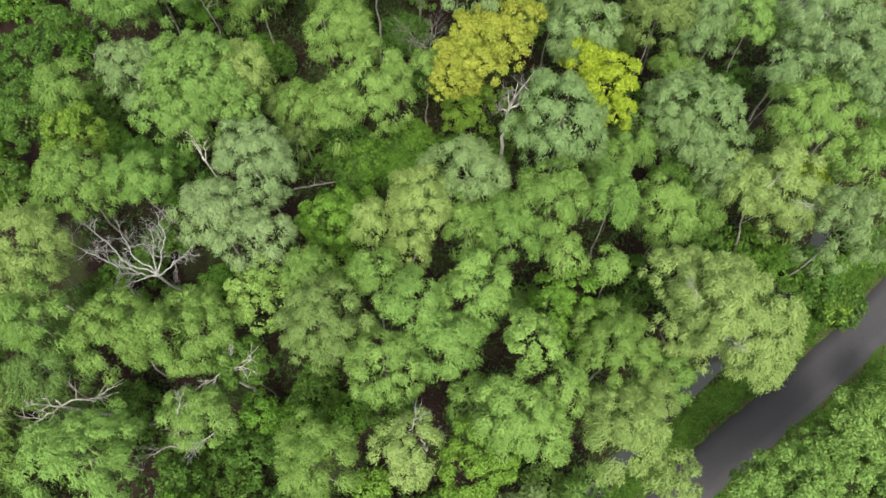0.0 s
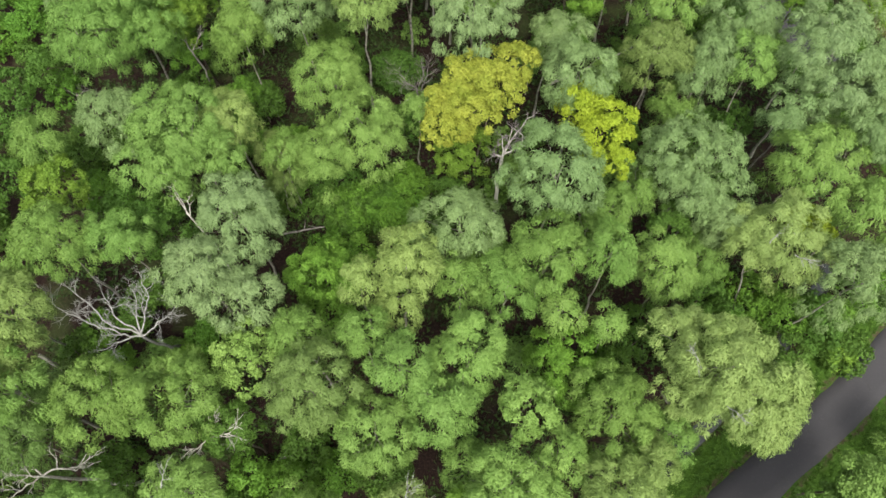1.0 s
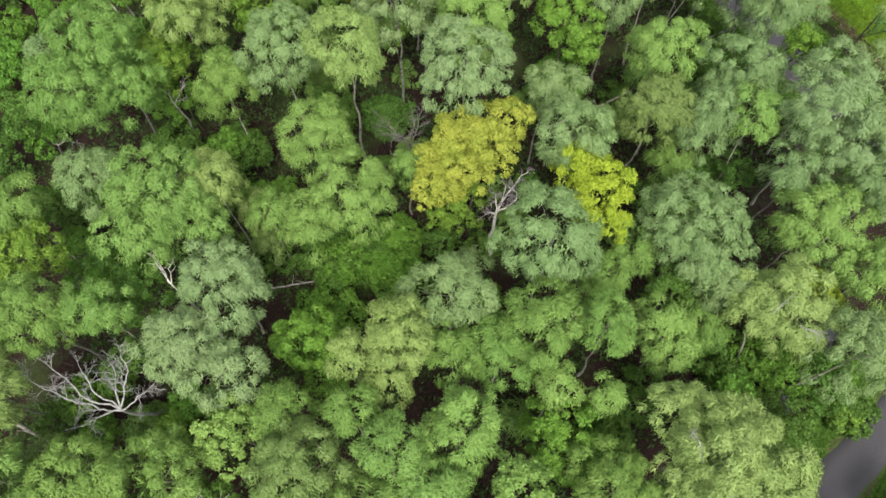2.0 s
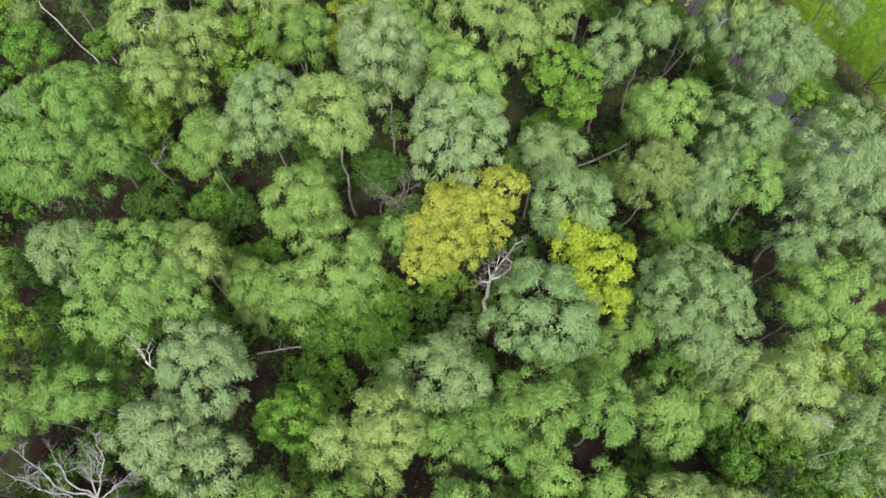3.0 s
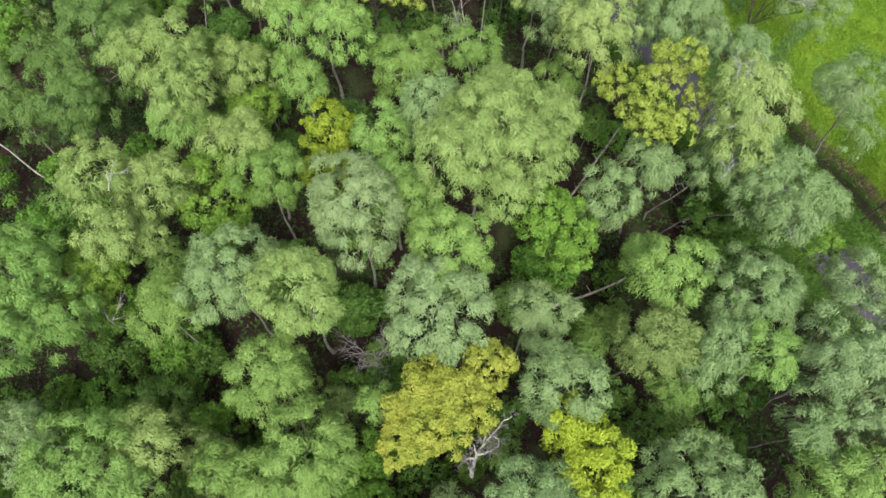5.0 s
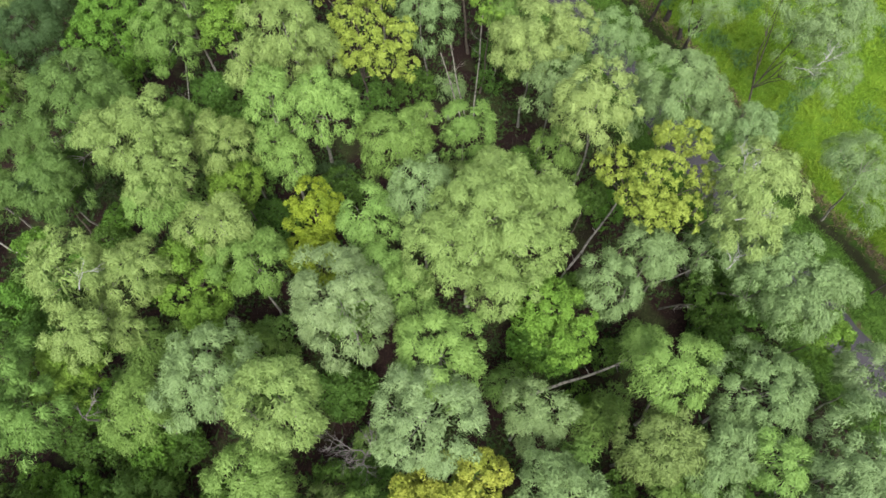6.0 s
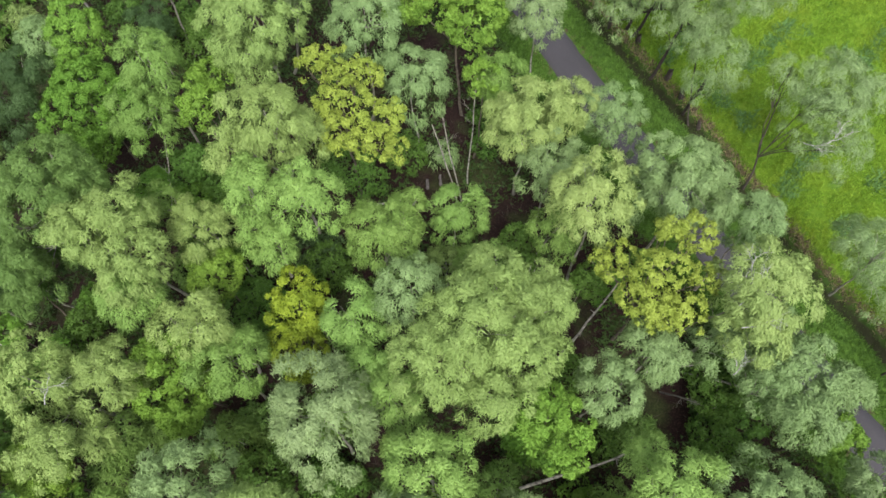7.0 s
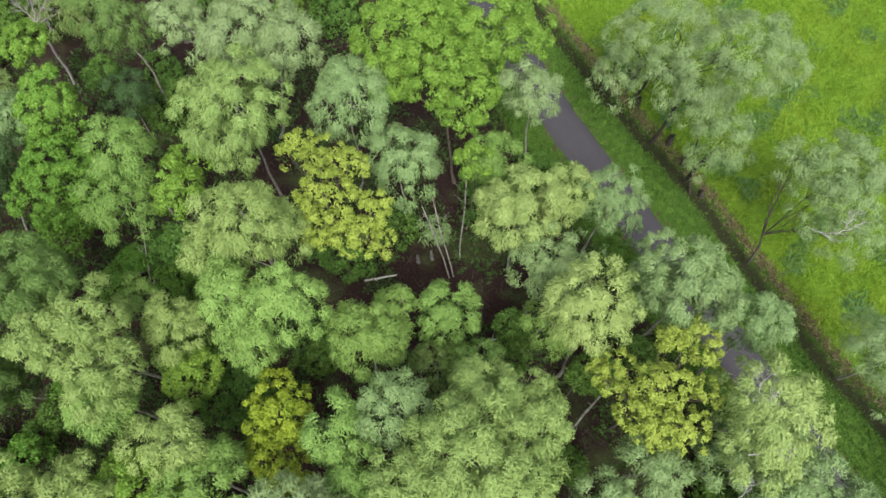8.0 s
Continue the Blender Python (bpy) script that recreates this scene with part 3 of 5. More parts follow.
bush(-18.25, 7.84, "moss", [(0.0, 0.0, 1.7, 1.86)])
bush(-7.52, 9.28, "moss", [(0.0, 0.0, 1.4, 1.57)])
bush(-8.46, 7.05, "vivid", [(0.0, 0.0, 0.8, 1.69)])
bush(-5.90, 7.98, "vivid", [(0.0, 0.0, 0.6, 1.27)])
bush(-11.04, 5.60, "moss", [(0.0, 0.0, 1.9, 1.51)])
bush(-12.49, 4.05, "moss", [(0.0, 0.0, 1.8, 1.61)])
bush(-5.84, 16.54, "fresh", [(0.0, 0.0, 3.2, 1.22)])
bush(-5.57, 24.49, "moss", [(0.0, 0.0, 0.8, 1.80)])
bush(24.89, 14.89, "moss", [(0.0, 0.0, 0.8, 1.33)])
bush(23.44, 16.52, "moss", [(0.0, 0.0, 1.5, 1.61)])
bush(27.27, 18.60, "vivid", [(0.0, 0.0, 1.2, 1.36)])
bush(16.47, 13.74, "moss", [(0.0, 0.0, 2.0, 1.55)])
bush(12.22, 15.52, "moss", [(0.0, 0.0, 3.1, 1.34)])
bush(15.92, 12.90, "vivid", [(0.0, 0.0, 1.2, 1.23)])
tree(-18.99, 34.72, "green", [(0.0, 0.0, 11.3, 2.03), (-0.8, -3.2, 10.4, 2.29), (1.9, -2.1, 9.5, 1.73)])
tree(-15.52, 39.43, "pale", [(0.0, 0.0, 11.3, 1.77), (2.7, 0.4, 10.1, 1.70), (1.3, -3.4, 11.3, 1.31), (2.5, -2.4, 9.0, 0.89)], bare=[(-13.9,38.0,12.6,0.3,0.7,0.6,0.9)])
tree(-8.35, 42.17, "pale", [(0.0, 0.0, 10.6, 1.59)])
tree(-6.84, 40.80, "green", [(0.0, 0.0, 9.2, 1.87)])
oak(-10.20, 40.03, "lime", [(0.0, 0.0, 8.0, 2.1), (0.4, -1.6, 6.8, 1.2)])
oak(-3.73, 43.59, "chartreuse", [(0.0, 0.0, 8.4, 1.55), (-0.1, -1.8, 7.0, 1.5)])
tree(-0.66, 42.14, "light", [(0.0, 0.0, 10.4, 1.47)])
tree(-1.79, 37.37, "white", [(0.0, 0.0, 11.5, 2.55)])
tree(5.11, 40.96, "pale", [(0.0, 0.0, 13.8, 2.01), (1.1, 2.5, 11.9, 1.75), (3.3, 2.7, 10.8, 1.2), (-1.8, -1.3, 13.3, 2.09), (1.9, -1.0, 12.5, 1.85), (3.2, 1.4, 11.5, 1.56), (0.6, -3.1, 12.3, 1.47)])
tree(2.18, 43.07, "silver", [(0.0, 0.0, 12.3, 1.43)])
oak(8.50, 37.47, "fresh", [(0.0, 0.0, 9.6, 1.68), (0.9, -1.2, 8.2, 1.22)])
tree(11.68, 38.61, "silver", [(0.0, 0.0, 9.5, 1.46)])
tree(2.93, 34.74, "light", [(0.0, 0.0, 11.8, 2.00)])
tree(2.20, 31.79, "white", [(0.0, 0.0, 12.3, 2.34)])
tree(-8.27, 34.11, "silver", [(0.0, 0.0, 10.8, 2.20)])
tree(-4.14, 32.68, "pale", [(0.0, 0.0, 12.7, 1.92)])
tree(-11.74, 32.72, "green", [(0.0, 0.0, 9.5, 1.61)])
tree(14.06, 33.77, "light", [(0.0, 0.0, 10.7, 1.64), (-1.0, 1.8, 8.9, 0.95)])
tree(18.67, 32.99, "silver", [(0.0, 0.0, 9.5, 2.26)])
tree(18.11, 41.20, "silver", [(0.0, 0.0, 8.6, 1.52), (1.9, 0.2, 8.7, 1.52), (2.7, -3.8, 10.0, 1.55), (5.6, -2.6, 8.3, 1.18)], bare=[(17.2,39.0,10.8,0.6,0.5,0.4,0.9),(17.4,39.4,10.9,-0.3,0.8,0.4,0.8)])
tree(13.92, 40.43, "silver", [(0.0, 0.0, 9.7, 1.48)])
tree(18.63, 42.46, "straw", [(0.0, 0.0, 12.9, 2.11), (-0.1, -1.5, 11.8, 1.48)], bare=[(16.9,41.5,13.6,0.7,0.7,0.5,1.3),(17.0,40.6,13.2,0.9,0.2,0.5,1.2),(17.2,42.3,13.9,0.3,0.9,0.5,1.2)])
oak(13.97, 43.51, "gold", [(0.0, 0.0, 12.6, 1.22), (0.0, -1.5, 11.5, 1.07), (-1.7, 1.0, 11.4, 0.95), (2.3, 2.2, 11.9, 1.01), (-0.9, -0.9, 11.4, 0.93), (1.1, -1.6, 11.3, 1.03), (2.5, 0.1, 11.4, 0.89), (0.7, 2.3, 12.3, 0.78), (-2.5, 1.3, 11.2, 0.51)])
tree(-22.59, 45.57, "deep", [(0.0, 0.0, 9.6, 1.71), (1.9, -0.9, 9.4, 1.12)])
oak(-25.54, 43.05, "vivid", [(0.0, 0.0, 5.1, 1.62)])
tree(-18.35, 45.86, "moss", [(0.0, 0.0, 8.6, 1.61)])
oak(-18.68, 45.65, "dark", [(0.0, 0.0, 8.1, 1.66)])
tree(-12.22, 44.02, "light", [(0.0, 0.0, 9.7, 1.52)])
tree(20.64, 39.17, "silver", [(0.0, 0.0, 9.7, 2.06)])
oak(23.42, 36.35, "lime", [(0.0, 0.0, 7.3, 1.18)])
bush(-16.94, 32.65, "moss", [(0.0, 0.0, 2.4, 1.67)])
bush(-11.88, 32.14, "moss", [(0.0, 0.0, 2.5, 1.53)])
bush(9.22, 37.32, "vivid", [(0.0, 0.0, 3.0, 1.58)])
oak(-1.32, 53.45, "gold", [(0.0, 0.0, 12.2, 1.31), (1.4, -1.6, 10.8, 1.09), (-1.7, 3.3, 11.5, 0.94), (1.0, 1.9, 11.9, 1.10), (2.4, -0.3, 11.4, 0.91), (-0.6, -1.0, 10.8, 1.10), (2.6, -1.5, 10.1, 0.68), (-0.4, 2.5, 11.9, 0.98)])
tree(-4.91, 51.87, "pale", [(0.0, 0.0, 13.5, 2.01), (1.2, 0.4, 11.2, 1.38), (-2.4, -0.5, 11.3, 1.19)])
tree(-5.73, 48.36, "light", [(0.0, 0.0, 12.7, 1.28), (2.8, -0.2, 12.1, 1.68), (0.4, -1.4, 8.7, 1.21), (-0.4, -0.5, 9.4, 0.97)])
oak(-9.58, 55.16, "lime", [(0.0, 0.0, 10.4, 1.33), (0.5, 1.5, 10.4, 0.95)])
tree(-11.67, 56.15, "green", [(0.0, 0.0, 12.9, 1.48), (-1.2, -1.1, 9.3, 1.66)])
oak(-17.89, 57.85, "vivid", [(0.0, 0.0, 6.2, 2.82)])
tree(-16.68, 49.31, "deep", [(0.0, 0.0, 10.9, 2.72), (1.3, 0.7, 11.1, 1.30), (-0.8, -4.7, 10.5, 1.73), (-3.4, -1.6, 10.3, 1.33)])
tree(-12.47, 47.05, "pale", [(0.0, 0.0, 11.8, 1.89), (1.0, -2.2, 11.5, 1.59), (-2.0, -0.5, 12.2, 1.22)])
tree(0.69, 46.89, "green", [(0.0, 0.0, 10.2, 1.79), (1.3, 1.8, 9.8, 0.91)])
tree(4.52, 48.34, "green", [(0.0, 0.0, 9.3, 1.45)])
tree(8.63, 53.54, "straw", [(0.0, 0.0, 10.2, 1.91), (2.4, 1.1, 9.6, 1.36), (-1.1, 0.7, 9.8, 1.06)])
tree(13.89, 54.54, "silver", [(0.0, 0.0, 8.6, 1.69)])
tree(9.70, 50.59, "silver", [(0.0, 0.0, 10.1, 1.69)])
tree(11.18, 47.28, "straw", [(0.0, 0.0, 12.8, 1.90)])
tree(16.23, 49.01, "silver", [(0.0, 0.0, 11.9, 2.15), (-1.3, 0.2, 10.1, 1.44), (1.9, -0.8, 10.3, 1.19)])
tree(19.91, 47.17, "silver", [(0.0, 0.0, 10.7, 1.33)])
tree(2.24, 57.24, "silver", [(0.0, 0.0, 9.1, 1.83)])
oak(5.80, 60.72, "fresh", [(0.0, 0.0, 10.0, 1.72), (-2.8, 3.2, 11.4, 2.71), (1.0, 3.0, 11.6, 2.40), (3.4, 3.7, 11.1, 1.62), (-4.1, 1.1, 10.7, 1.29), (-1.1, 1.0, 11.8, 1.66)])
tree(-6.25, 58.77, "pale", [(0.0, 0.0, 12.7, 2.28), (-0.9, -1.1, 10.9, 1.52)])
tree(-6.42, 64.04, "white", [(0.0, 0.0, 11.5, 2.59), (-3.9, 1.1, 11.2, 1.50), (2.4, -0.5, 11.6, 1.58)])
tree(-0.43, 60.30, "silver", [(0.0, 0.0, 10.8, 2.08)])
tree(9.70, 61.44, "white", [(0.0, 0.0, 9.4, 1.51)])
tree(7.34, 57.85, "green", [(0.0, 0.0, 8.0, 1.51)])
oak(-18.30, 61.70, "fresh", [(0.0, 0.0, 8.2, 1.87)])
tree(-20.47, 61.27, "silver", [(0.0, 0.0, 8.3, 1.29)])
oak(-21.36, 66.80, "lime", [(0.0, 0.0, 7.4, 1.24)])
oak(-4.50, 67.56, "lime", [(0.0, 0.0, 9.5, 0.87)])
tree(-14.12, 65.98, "deep", [(0.0, 0.0, 11.0, 1.82)])
tree(18.66, 65.18, "willow", [(0.0, 0.0, 9.3, 2.94), (2.6, -3.1, 11.7, 2.49), (-2.7, 0.6, 8.1, 1.48), (5.1, -2.8, 10.2, 1.38), (2.2, -2.2, 7.2, 2.19), (-0.6, -2.2, 8.0, 1.71), (-3.1, -0.8, 6.1, 1.53)], base=(17.2,68.6))
tree(21.25, 59.57, "willow", [(0.0, 0.0, 7.0, 1.76), (-1.2, 1.5, 7.1, 1.46), (-0.6, -0.9, 5.3, 1.15)])
tree(27.39, 55.71, "willow", [(0.0, 0.0, 8.1, 1.92), (-1.3, -0.3, 9.1, 2.21), (1.2, 0.5, 8.2, 1.43), (-1.7, -1.7, 6.2, 1.27), (0.1, -2.9, 7.1, 1.42), (-3.4, 1.0, 9.3, 1.10)], base=(24.4,54.1), bare=[(25.4,52.3,9.0,0.8,0.2,0.4,0.9),(25.9,52.6,9.1,0.5,0.7,0.4,0.8),(24.9,53.2,7.6,0.7,-0.5,0.5,1.0)])
tree(26.50, 45.50, "willow", [(0.0, 0.0, 9.0, 1.71), (1.2, 0.6, 7.2, 1.32), (0.1, 1.8, 7.3, 1.16), (1.4, -1.3, 6.3, 1.16)], base=(28.7,46.4), bark=BIRCH)
oak(6.34, 56.96, "lime", [(0.0, 0.0, 9.5, 0.92)])
bush(-4.27, 49.61, "dark", [(0.0, 0.0, 0.7, 1.39)])
bush(-3.29, 48.50, "moss", [(0.0, 0.0, 1.5, 1.40)])
tree(-11.50, 49.58, "green", [(0.0, 0.0, 8.4, 1.00)])
bush(-1.59, 54.06, "moss", [(0.0, 0.0, 3.9, 1.70)])
tree(-9.09, 48.05, "pale", [(0.0, 0.0, 9.0, 1.5)])
oak(-8.69, 45.91, "lime", [(0.0, 0.0, 7.6, 1.35)])
bush(-7.78, 45.83, "moss", [(0.0, 0.0, 1.7, 1.80)])
tree(10.25, 48.28, "green", [(0.0, 0.0, 7.1, 1.34)])
tree(-22.76, 57.40, "dark", [(0.0, 0.0, 7.0, 1.98), (1.1, 2.4, 7.2, 1.61)])
tree(-15.22, 64.39, "dark", [(0.0, 0.0, 5.2, 1.41)])
bush(-13.81, 65.98, "moss", [(0.0, 0.0, 1.4, 1.91)])
bush(7.75, 58.36, "moss", [(0.0, 0.0, 1.7, 1.86)])
bush(11.20, 59.68, "moss", [(0.0, 0.0, 1.4, 1.61)])
bush(1.45, 56.81, "moss", [(0.0, 0.0, 1.0, 1.44)])
bush(-18.84, 56.37, "vivid", [(0.0, 0.0, 3.0, 1.58)])
bush(-3.37, 25.50, "moss", [(0.0, 0.0, 0.9, 1.56)])
bush(-6.73, 26.64, "moss", [(0.0, 0.0, 0.9, 1.57)])
bush(-6.60, 21.42, "vivid", [(0.0, 0.0, 1.0, 1.63)])
bush(-11.63, 24.92, "moss", [(0.0, 0.0, 1.0, 1.48)])
bush(0.80, 25.73, "moss", [(0.0, 0.0, 1.1, 1.29)])
bush(18.15, 29.88, "moss", [(0.0, 0.0, 2.0, 1.52)])
bush(20.97, 40.45, "moss", [(0.0, 0.0, 1.7, 1.86)])
bush(18.99, 37.34, "moss", [(0.0, 0.0, 2.1, 1.29)])
bush(8.96, 37.38, "moss", [(0.0, 0.0, 3.1, 1.26)])
bush(-2.80, 35.20, "moss", [(0.0, 0.0, 1.5, 1.45)])
bush(-28.47, 32.14, "moss", [(0.0, 0.0, 3.0, 1.92)])
bush(-23.09, 28.56, "moss", [(0.0, 0.0, 2.1, 1.52)])
tree(24.58, 25.01, "silver", [(0.0, 0.0, 10.0, 1.82), (1.8, 4.3, 9.2, 1.60)])
tree(24.77, 27.09, "silver", [(0.0, 0.0, 9.6, 1.69)])
oak(1.51, 27.69, "lime", [(0.0, 0.0, 3.4, 1.69)])
tree(5.92, 45.76, "light", [(0.0, 0.0, 8.0, 1.35)])
tree(3.90, 46.29, "olive", [(0.0, 0.0, 7.2, 1.10)])
oak(-16.12, 36.03, "lime", [(0.0, 0.0, 7.2, 1.37)])
oak(-16.51, 34.62, "vivid", [(0.0, 0.0, 5.2, 1.28)])
tree(-0.15, 39.95, "light", [(0.0, 0.0, 9.6, 1.22)])
oak(-16.22, 35.27, "lime", [(0.0, 0.0, 8.0, 1.53)])
oak(-2.12, 38.27, "fresh", [(0.0, 0.0, 7.2, 1.04)])
oak(20.19, 20.21, "chartreuse", [(0.0, 0.0, 8.4, 0.94), (1.1, -0.6, 8.1, 0.66)])
tree(24.17, 33.75, "white", [(0.0, 0.0, 8.6, 1.61)])
tree(31.80, 41.87, "willow", [(0.0, 0.0, 6.9, 1.98), (0.5, -3.1, 6.9, 1.93), (-2.8, -5.6, 6.3, 1.16)], base=(30.6,41.0))
bush(-5.10, 24.58, "vivid", [(0.0, 0.0, 1.9, 1.51)])
bush(-5.77, 20.62, "fresh", [(0.0, 0.0, 1.8, 1.59)])
bush(-2.39, 24.00, "vivid", [(0.0, 0.0, 2.0, 1.44)])
bush(-7.68, 19.10, "vivid", [(0.0, 0.0, 1.6, 1.27)])
tree(15.50, 30.05, "silver", [(0.0, 0.0, 8.2, 1.50)])
tree(14.48, 28.87, "green", [(0.0, 0.0, 6.4, 1.35)])
tree(9.86, 21.29, "green", [(0.0, 0.0, 8.0, 1.25)])
tree(8.55, 20.70, "green", [(0.0, 0.0, 7.0, 1.10)])
tree(15.92, 20.16, "silver", [(0.0, 0.0, 7.4, 1.30)])
tree(15.14, 18.90, "green", [(0.0, 0.0, 6.6, 1.20)])
tree(1.09, 38.46, "light", [(0.0, 0.0, 9.8, 1.50)])
tree(-9.48, 25.84, "olive", [(0.0, 0.0, 6.6, 1.20)])
tree(-9.20, 24.72, "olive", [(0.0, 0.0, 5.2, 1.10)])

# ---- saplings and shrubs of the understorey ----
tree(7.46, 2.82, "green", [(0, 0, 3.3, 1.48)], young=True)
bush(-0.21, 2.26, "moss", [(0, 0, 0.7, 1.41)])
bush(-32.27, 38.90, "vivid", [(0, 0, 0.9, 1.75)])
bush(-34.90, 37.20, "moss", [(0, 0, 0.7, 1.44)])
oak(-27.66, 22.18, "moss", [(0, 0, 3.3, 1.42)], young=True)
oak(-22.18, 1.61, "moss", [(0, 0, 3.4, 1.23)], young=True)
oak(-13.44, 1.58, "vivid", [(0, 0, 4.8, 1.24)], young=True)
tree(-24.87, 8.19, "olive", [(0, 0, 4.7, 1.33)], young=True)
bush(26.03, 2.09, "green", [(0, 0, 0.8, 1.59)])
tree(-3.11, 1.94, "green", [(0, 0, 2.3, 1.44)], young=True)
tree(-24.61, 4.81, "green", [(0, 0, 3.3, 1.37)], young=True)
oak(-29.64, 24.47, "vivid", [(0, 0, 3.3, 1.45)], young=True)
oak(-9.43, 1.92, "moss", [(0, 0, 2.2, 1.64)], young=True)
tree(-32.28, 30.42, "green", [(0, 0, 2.3, 1.33)], young=True)
bush(-28.87, 12.90, "moss", [(0, 0, 0.8, 1.66)])
tree(3.93, 1.63, "silver", [(0, 0, 4.7, 1.42)], young=True)
bush(-34.96, 40.19, "vivid", [(0, 0, 0.8, 1.61)])
tree(26.02, 8.38, "green", [(0, 0, 3.3, 1.46)], young=True)
bush(-30.34, 21.22, "vivid", [(0, 0, 0.8, 1.58)])
tree(-24.58, 2.33, "green", [(0, 0, 2.2, 1.64)], young=True)
oak(-28.56, 38.66, "vivid", [(0, 0, 3.3, 1.41)], young=True)
oak(-18.27, 17.17, "moss", [(0, 0, 2.4, 1.10)], young=True)
tree(21.59, 1.74, "green", [(0, 0, 3.2, 1.64)], young=True)
oak(-30.66, 31.17, "moss", [(0, 0, 3.5, 0.99)], young=True)
oak(-14.75, 5.20, "moss", [(0, 0, 2.4, 1.19)], young=True)
bush(-31.43, 23.23, "vivid", [(0, 0, 0.9, 1.00)])
oak(-29.40, 25.61, "moss", [(0, 0, 4.8, 1.17)], young=True)
bush(-33.99, 33.53, "green", [(0, 0, 0.8, 1.14)])
tree(1.74, 1.72, "olive", [(0, 0, 2.6, 0.88)], young=True)
bush(5.94, 3.97, "green", [(0, 0, 0.9, 1.03)])
tree(-25.62, 6.65, "green", [(0, 0, 2.5, 1.04)], young=True)
bush(-5.49, 1.77, "green", [(0, 0, 0.9, 1.01)])
bush(-29.60, 15.85, "moss", [(0, 0, 0.9, 0.92)])
oak(-25.86, 33.45, "moss", [(0, 0, 4.9, 1.02)], young=True)
oak(-14.17, 3.44, "moss", [(0, 0, 3.4, 1.15)], young=True)
oak(-25.74, 33.49, "vivid", [(0, 0, 2.5, 1.06)], young=True)
oak(-13.75, 15.61, "vivid", [(0, 0, 2.5, 1.09)], young=True)
bush(4.41, 29.80, "green", [(0, 0, 0.9, 0.90)])
bush(-1.75, 39.02, "green", [(0, 0, 1.0, 0.87)])
oak(19.30, 28.87, "moss", [(0, 0, 4.9, 0.97)], young=True)
oak(-10.49, 7.70, "vivid", [(0, 0, 2.5, 1.09)], young=True)
oak(16.34, 18.41, "moss", [(0, 0, 2.5, 1.10)], young=True)
oak(-3.81, 3.47, "lime", [(0, 0, 3.5, 0.93)], young=True)
oak(-16.53, 18.17, "moss", [(0, 0, 3.5, 1.04)], young=True)
tree(25.53, 3.88, "green", [(0, 0, 2.6, 0.87)], young=True)
oak(-20.13, 15.89, "vivid", [(0, 0, 2.5, 1.02)], young=True)
oak(-30.05, 42.14, "vivid", [(0, 0, 2.3, 1.47)], young=True)
oak(-32.37, 44.95, "vivid", [(0, 0, 3.3, 1.49)], young=True)
oak(-31.66, 40.53, "moss", [(0, 0, 3.3, 1.34)], young=True)
tree(-26.80, 39.70, "silver", [(0, 0, 3.5, 0.92)], young=True)
oak(-19.16, 23.42, "moss", [(0, 0, 4.9, 0.95)], young=True)
bush(-16.27, 15.16, "green", [(0, 0, 1.0, 0.87)])
oak(-20.92, 43.51, "vivid", [(0, 0, 4.9, 0.91)], young=True)
bush(-31.51, 46.49, "green", [(0, 0, 1.0, 0.87)])
oak(-21.05, 14.62, "moss", [(0, 0, 2.5, 1.04)], young=True)
bush(17.41, 17.28, "moss", [(0, 0, 0.9, 1.02)])
tree(-26.03, 19.77, "green", [(0, 0, 3.5, 0.94)], young=True)
oak(-30.33, 50.11, "lime", [(0, 0, 2.4, 1.25)], young=True)
bush(-33.63, 50.34, "green", [(0, 0, 0.8, 1.20)])
bush(3.57, 25.73, "moss", [(0, 0, 0.9, 1.00)])
oak(12.08, 45.98, "moss", [(0, 0, 4.9, 0.93)], young=True)
tree(-20.68, 12.64, "olive", [(0, 0, 5.0, 0.89)], young=True)
oak(-18.32, 13.79, "vivid", [(0, 0, 3.5, 0.96)], young=True)
oak(17.76, 15.93, "vivid", [(0, 0, 2.6, 0.89)], young=True)
oak(-14.64, 14.03, "lime", [(0, 0, 2.5, 0.99)], young=True)
oak(10.45, 13.41, "moss", [(0, 0, 2.4, 1.16)], young=True)
tree(4.85, 14.44, "green", [(0, 0, 2.6, 0.87)], young=True)
bush(-29.46, 37.37, "moss", [(0, 0, 1.0, 0.87)])
bush(20.07, 15.34, "moss", [(0, 0, 0.9, 0.90)])
bush(13.23, 37.00, "moss", [(0, 0, 0.9, 0.98)])
tree(-16.08, 13.82, "green", [(0, 0, 2.4, 1.13)], young=True)
bush(-31.23, 48.60, "vivid", [(0, 0, 0.8, 1.18)])
tree(-28.27, 48.00, "olive", [(0, 0, 2.5, 0.94)], young=True)
oak(5.86, 27.97, "moss", [(0, 0, 5.0, 0.87)], young=True)
oak(-9.33, 28.95, "vivid", [(0, 0, 2.4, 1.11)], young=True)
bush(-32.99, 52.06, "moss", [(0, 0, 0.9, 0.97)])
oak(20.13, 13.65, "moss", [(0, 0, 3.4, 1.13)], young=True)
oak(-20.49, 41.62, "moss", [(0, 0, 2.6, 0.87)], young=True)
oak(10.23, 21.09, "moss", [(0, 0, 4.9, 1.03)], young=True)
oak(-10.27, 53.14, "moss", [(0, 0, 2.2, 1.64)], young=True)
oak(-30.35, 54.80, "moss", [(0, 0, 2.2, 1.69)], young=True)
oak(-26.28, 53.75, "vivid", [(0, 0, 4.8, 1.28)], young=True)
tree(5.32, 26.73, "green", [(0, 0, 2.4, 1.16)], young=True)
oak(-25.01, 28.40, "moss", [(0, 0, 2.5, 0.94)], young=True)
tree(-1.04, 31.90, "green", [(0, 0, 2.4, 1.12)], young=True)
